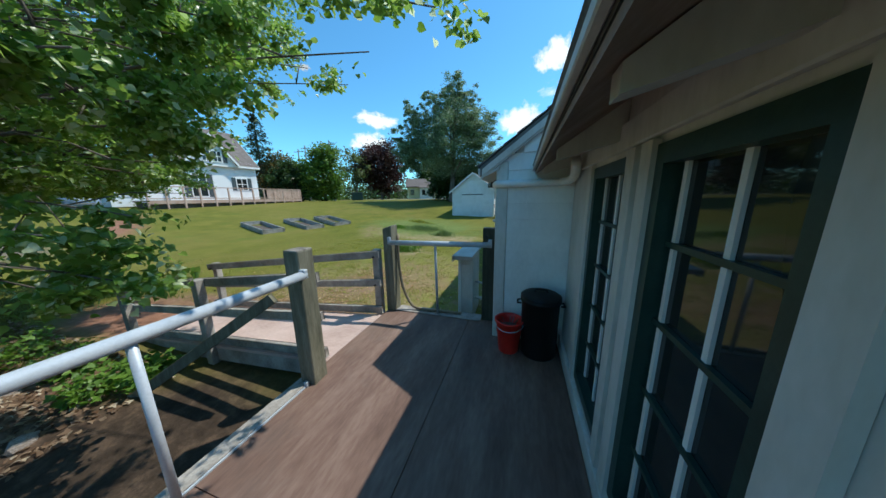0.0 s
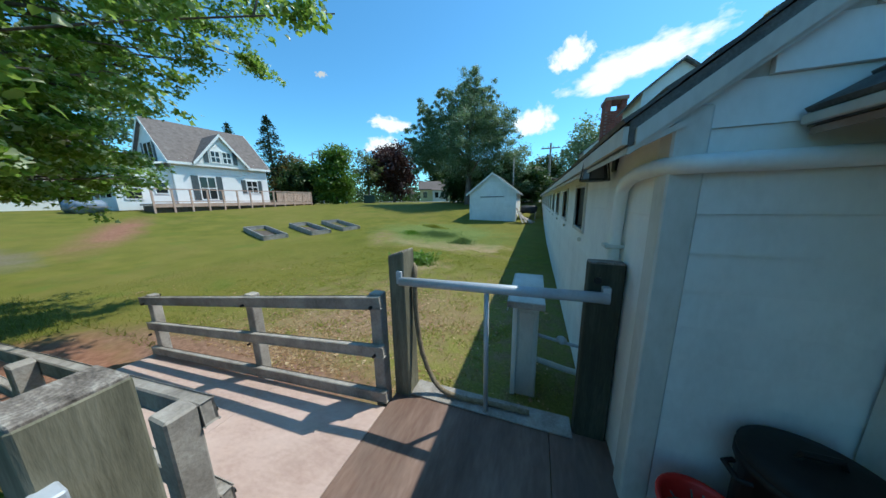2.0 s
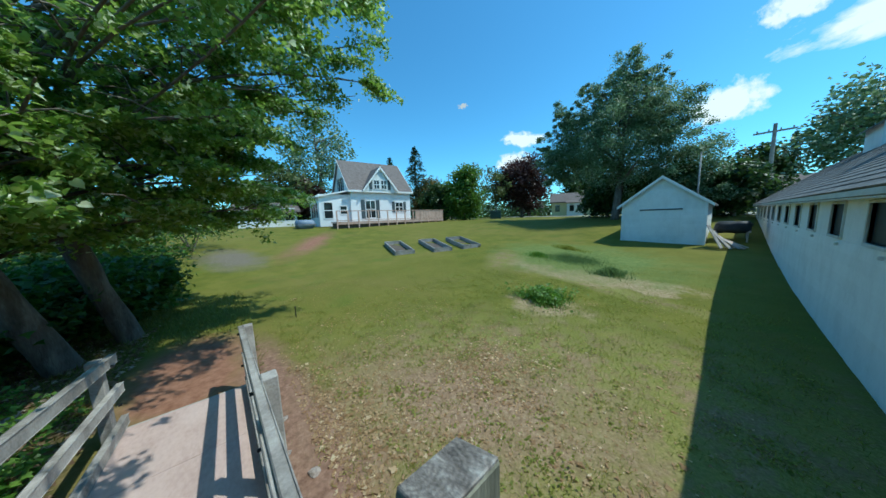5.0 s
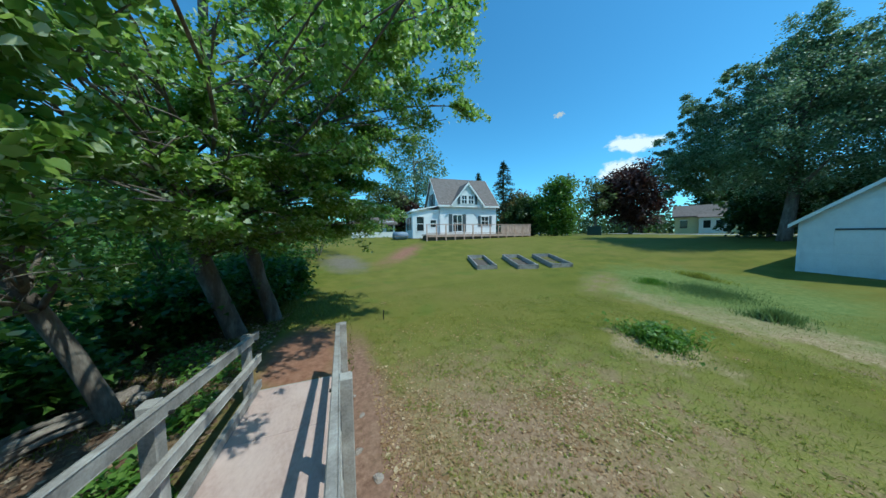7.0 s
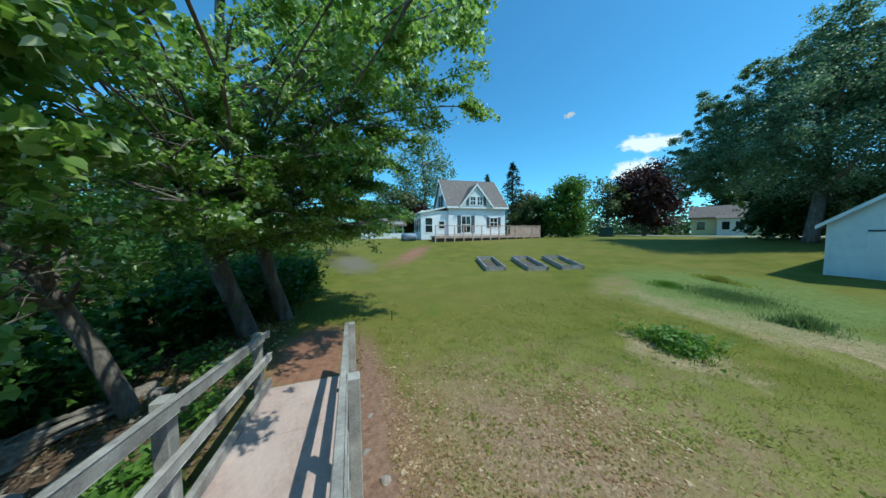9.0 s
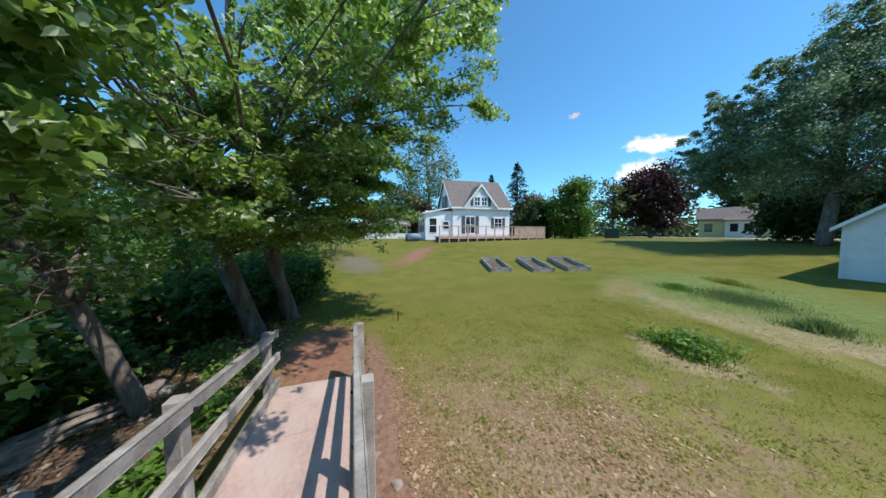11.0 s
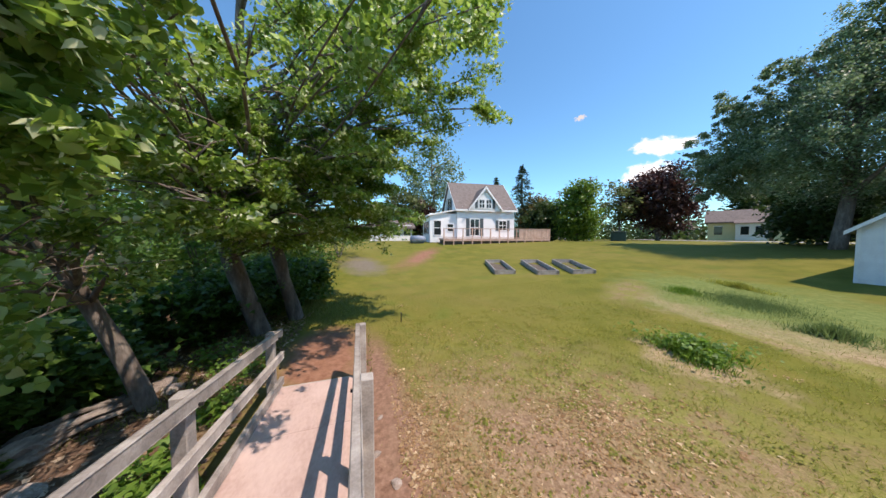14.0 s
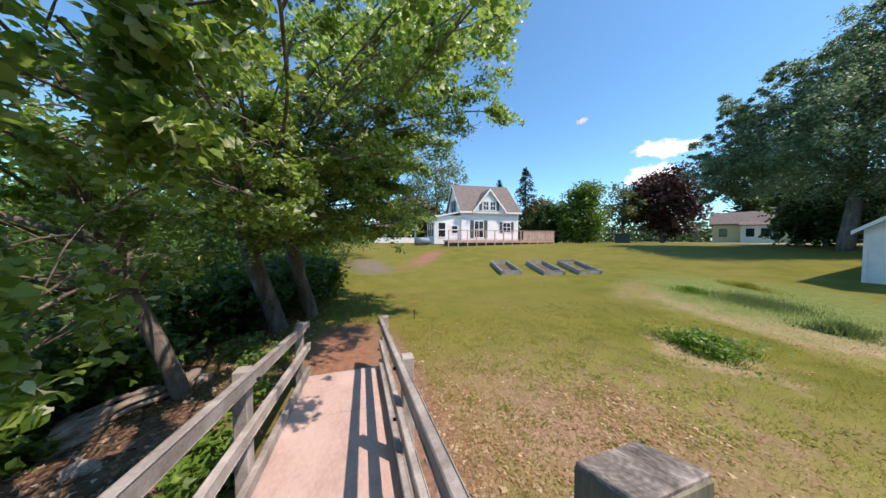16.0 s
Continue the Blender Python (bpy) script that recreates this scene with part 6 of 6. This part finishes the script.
def log_and_stones():
    z = ground_z(-3.9, -3.5)
    lg = thing("fallen_log", "bleached rotting log lying under the trees", "log")
    part("log", tube(curve_points([(-3.35, -3.62, -0.66), (-3.55, -3.58, -0.62), (-3.80, -3.40, -0.56), (-4.05, -3.20, -0.54), (-4.30, -3.02, -0.56)], 6), [0.05 + 0.13 * math.sin(math.pi * min(1, i / 15)) for i in range(25)], 16, wobble=1.1), M_LOG, lg)
    for i, (dy, dz, r) in enumerate(((0.10, 0.10, 0.04), (-0.04, 0.15, 0.035), (0.16, 0.02, 0.03), (0.02, 0.17, 0.025))):
        part("bark_strip", tube(curve_points([(-3.62 - 0.05 * i, -3.52 + dy * 0.7, -0.62 + dz), (-3.85, -3.36 + dy, -0.55 + dz), (-4.2 + 0.04 * i, -3.08 + dy * 0.8, -0.56 + dz)], 5), r, 6, wobble=0.8), M_BARK if i % 2 else M_LOG, lg)
    rng = random.Random(17)
    base = []
    for s in range(3):
        bm = bmesh.new()
        bmesh.ops.create_icosphere(bm, subdivisions=2, radius=1)
        for v in bm.verts:
            v.co *= 1 + 0.35 * noise.noise(v.co * 1.4 + Vector((s * 7, 0, 0)))
            v.co.z *= 0.6
        me = bpy.data.meshes.new("stone")
        bm.to_mesh(me)
        bm.free()
        me.materials.append(M_STONE)
        base.append(me)
    spots = [(-4.75, -3.05, 0.16), (-4.4, -2.75, 0.13), (-2.9, -2.95, 0.12), (-2.3, -2.35, 0.10), (-3.4, -2.15, 0.09), (-4.9, -2.2, 0.10), (-1.7, -2.9, 0.11), (-2.1, 0.05, 0.035), (-2.6, 0.12, 0.03), (-1.75, 0.2, 0.04), (-3.0, 0.05, 0.028)]
    for k, (x, y, s) in enumerate(spots):
        ob = new("stone", base[k % 3])
        ob.matrix_world = pose(x, y, ground_z(x, y) + s * 0.15, 0, 0, rng.uniform(0, 360)) @ Matrix.Diagonal((s * rng.uniform(0.8, 1.4), s, s, 1))
        tagged(ob, "rough tan field stone on the soil", "stone", group="field stones")


log_and_stones()


def weeds():
    rng = np.random.default_rng(61)
    # bright weed clump on the lawn
    def clump(name, label, cx, cy, rx, ry, n, size, mat, rz=0.0, kind=""):
        a = rng.uniform(0, 2 * np.pi, n)
        r = np.minimum(np.abs(rng.normal(0, 0.55, n)), 1.5) * (0.8 + 0.3 * np.sin(a * 3 + cx))
        u, v = r * np.cos(a) * rx, r * np.sin(a) * ry
        c, s = math.cos(rz), math.sin(rz)
        x, y = cx + u * c - v * s, cy + u * s + v * c
        at = np.column_stack([x, y, height(x, y) - 0.01])
        ob = scatter(name, at, rng.uniform(0.5, 1.1, n) * size * np.clip(1.15 - 0.6 * r, 0.3, 1.2), mat, None, rng, "blade", 0.45, up=True)
        tagged(ob, label, "plants", kind="stuff")
        return at
    at = clump("weed_clump", "bright green leafy weed clump on the lawn", -2.5, 5.6, 0.85, 0.72, 2600, 0.25, L_WEED, -0.15)
    up = at[:800] + np.column_stack([np.zeros((800, 2)), rng.uniform(0.05, 0.28, 800)])
    tagged(scatter("weed_leaves", up, rng.uniform(0.05, 0.11, 800), L_WEED, None, rng, "leaf", 0.6), "broad green weed leaves", "plants", kind="stuff")
    clump("rough_grass", "blue-green rough grass patch on the lawn", -3.9, 11.0, 2.6, 1.7, 15000, 0.11, L_BLUEGRASS, -0.30)
    clump("rough_grass", "taller green grass clump in the rough patch", -2.05, 9.3, 0.75, 0.6, 1500, 0.27, L_BLUEGRASS, 0.0)
    clump("rough_grass", "tall green grass tufts in the rough patch", -5.4, 10.8, 0.9, 0.6, 1200, 0.20, L_WEED, -0.3)
    clump("rough_grass", "yellowing grass heads at the back of the rough patch", -4.9, 12.9, 1.5, 0.35, 1200, 0.22, L_TUFT, -0.3)
    # lawn blades round the ramp, thinner where the soil is bare
    n = 60000
    x, y = rng.uniform(-9, 1.35, n), rng.uniform(-0.05, 11, n)
    d = np.hypot(x + 1.6, (y - 1.6) * 1.2)
    keep = rng.random(n) < np.clip(0.20 + 0.26 * (d - 1.0), 0.16, 1.0)
    keep &= ~((y < 0.35) & (x > -5.2) & (rng.random(n) < 0.85))
    x, y = x[keep], y[keep]
    at = np.column_stack([x, y, height(x, y) - 0.005])
    tagged(scatter("lawn_grass", at, rng.uniform(0.025, 0.06, len(at)), L_GRASS, None, rng, "blade", 0.8, up=True), "short sparse lawn grass with dry blades", "grass", kind="stuff")
    n = 9000
    x, y = rng.uniform(-9.5, -3.6, n), rng.uniform(-3.4, 0.1, n)
    keep = ~((np.abs(y + 0.75) < 0.7) & (x > -5.9))
    x, y = x[keep], y[keep]
    at = np.column_stack([x, y, height(x, y) - 0.005])
    tagged(scatter("lawn_grass", at, rng.uniform(0.05, 0.13, len(at)), L_GRASS, None, rng, "blade", 0.6, up=True), "grass at the edge of the tree shade", "grass", kind="stuff")
    # tufts of longer grass
    k = 1300
    cx, cy = rng.uniform(-6, 1.3, k), rng.uniform(0.3, 7.5, k)
    x = np.repeat(cx, 26) + rng.normal(0, 0.06, k * 26)
    y = np.repeat(cy, 26) + rng.normal(0, 0.06, k * 26)
    at = np.column_stack([x, y, height(x, y) - 0.005])
    tagged(scatter("grass_tufts", at, rng.uniform(0.025, 0.07, len(at)), L_TUFT, None, rng, "blade", 1.0, up=True), "loose tufts of longer grass on the thin lawn", "grass", kind="stuff")
    # dead leaves lie in drifts, thick on the bare patches
    k = 300
    cx, cy = rng.normal(-1.3, 2.0, k), rng.normal(1.9, 1.5, k)
    cx[:120], cy[:120] = rng.normal(-2.2, 0.9, 120), rng.normal(0.55, 0.35, 120)
    cx[120:190], cy[120:190] = rng.normal(-1.7, 0.35, 70), rng.normal(2.6, 0.35, 70)
    m = 30
    spread = rng.uniform(0.08, 0.42, k)
    x = np.repeat(cx, m) + rng.normal(0, 1, k * m) * np.repeat(spread, m)
    y = np.repeat(cy, m) + rng.normal(0, 1, k * m) * np.repeat(spread, m)
    keep = (y > 0.28) & (x < 1.3) & (y < 8)
    x, y = x[keep], y[keep]
    at = np.column_stack([x, y, height(x, y) + 0.006])
    tagged(scatter("dead_leaves", at, rng.gamma(3.0, 0.0075, len(at)) + 0.010, L_LAWNLEAF, None, rng, "leaf", 0.16), "dry brown leaves scattered on the thin grass", "leaves", kind="stuff")
    # low green weeds in the thin lawn
    k = 170
    cx, cy = rng.uniform(-4.5, 1.2, k), 0.4 + rng.gamma(2.0, 1.3, k)
    m = 24
    r = np.repeat(rng.uniform(0.04, 0.16, k), m)
    x, y = np.repeat(cx, m) + rng.normal(0, 1, k * m) * r, np.repeat(cy, m) + rng.normal(0, 1, k * m) * r
    keep = (y > 0.3) & (x < 1.3)
    x, y = x[keep], y[keep]
    at = np.column_stack([x, y, height(x, y) + 0.01])
    tagged(scatter("low_weeds", at, rng.uniform(0.02, 0.045, len(at)), L_TUFT, None, rng, "leaf", 0.4), "small flat green weeds in the thin lawn", "plants", kind="stuff")
    n = 9000
    x, y = rng.uniform(-7.5, -1.9, n), rng.uniform(-6.5, -1.4, n)
    at = np.column_stack([x, y, height(x, y) + 0.015])
    tagged(scatter("leaf_litter", at, rng.uniform(0.04, 0.09, n), L_LITTER, None, rng, "leaf", 0.4), "brown leaf litter under the maples", "leaves", kind="stuff")
    # low green plants by the ramp
    for cx, cy, s in ((-2.15, -1.62, 0.24), (-2.5, -1.85, 0.26), (-2.1, -1.44, 0.14), (-3.3, -1.75, 0.28), (-4.3, -1.9, 0.35), (-5.3, -2.6, 0.35)):
        k = 260
        a, r = rng.uniform(0, 6.28, k), np.sqrt(rng.random(k)) * s
        x, y = cx + r * np.cos(a), cy + r * np.sin(a)
        at = np.column_stack([x, y, height(x, y) + rng.uniform(0.0, s * 0.9, k)])
        tagged(scatter("woodland_plant", at, rng.uniform(0.05, 0.10, k), L_WEED, None, rng, "leaf", 0.6), "low bright green woodland plant", "plant", kind="stuff")


weeds()


# ---- clouds: far flat backdrop ----
def cloud_material(seed, glow=1.15):
    m = bpy.data.materials.new("cloud")
    m.use_nodes = True
    n, l = m.node_tree.nodes, m.node_tree.links
    tc = n.new("ShaderNodeTexCoord")
    ln = n.new("ShaderNodeVectorMath")
    ln.operation = "LENGTH"
    l.new(tc.outputs["Object"], ln.inputs[0])
    mp = n.new("ShaderNodeMapping")
    mp.inputs["Location"].default_value = (seed * 3.1, seed * 1.7, 0)
    mp.inputs["Scale"].default_value = (1.1, 0.55, 1)
    l.new(tc.outputs["Object"], mp.inputs[0])
    t = n.new("ShaderNodeTexNoise")
    t.inputs["Scale"].default_value, t.inputs["Detail"].default_value, t.inputs["Roughness"].default_value = 2.4, 9, 0.58
    l.new(mp.outputs[0], t.inputs["Vector"])
    sub = n.new("ShaderNodeMath")
    sub.operation = "MULTIPLY_ADD"
    l.new(ln.outputs["Value"], sub.inputs[0])
    sub.inputs[1].default_value = -0.62
    l.new(t.outputs["Fac"], sub.inputs[2])
    mr = n.new("ShaderNodeMapRange")
    mr.inputs[1].default_value, mr.inputs[2].default_value = 0.02, 0.22
    l.new(sub.outputs[0], mr.inputs[0])
    em = n.new("ShaderNodeEmission")
    em.inputs[0].default_value, em.inputs[1].default_value = (0.93, 0.96, 1.0, 1), glow
    tr = n.new("ShaderNodeBsdfTransparent")
    mx = n.new("ShaderNodeMixShader")
    l.new(mr.outputs[0], mx.inputs[0])
    l.new(tr.outputs[0], mx.inputs[1])
    l.new(em.outputs[0], mx.inputs[2])
    l.new(mx.outputs[0], n["Material Output"].inputs[0])
    return m


def cloud(heading, elev, w, h, seed, roll=0.0, glow=1.15):
    """heading: degrees left of +y."""
    d = 1400.0
    a, e = radians(heading), radians(elev)
    p = Vector((-math.sin(a) * math.cos(e), math.cos(a) * math.cos(e), math.sin(e))) * d
    bm = bmesh.new()
    vs = [bm.verts.new(v) for v in ((-1, -1, 0), (1, -1, 0), (1, 1, 0), (-1, 1, 0))]
    bm.faces.new(vs)
    ob = part("cloud", bm, cloud_material(seed, glow))
    ob.matrix_world = look(tuple(p), (0, 0, 1.7), roll) @ Matrix.Diagonal((d * math.tan(radians(w / 2)), d * math.tan(radians(h / 2)), 1, 1))
    tagged(ob, "small white fair-weather cloud", "cloud", kind="structure")


cloud(-15.0, 21.2, 27, 7.5, 1, -6)
cloud(-4.5, 24.4, 10, 6, 2, -20)
cloud(31.0, 15.3, 11.0, 4.2, 3, 6)
cloud(1.3, 14.9, 12, 7, 4, -6)
cloud(33.0, 11.5, 11, 4.4, 5, 0)
cloud(43.5, 22.6, 2.6, 1.3, 6, -12, 0.7)
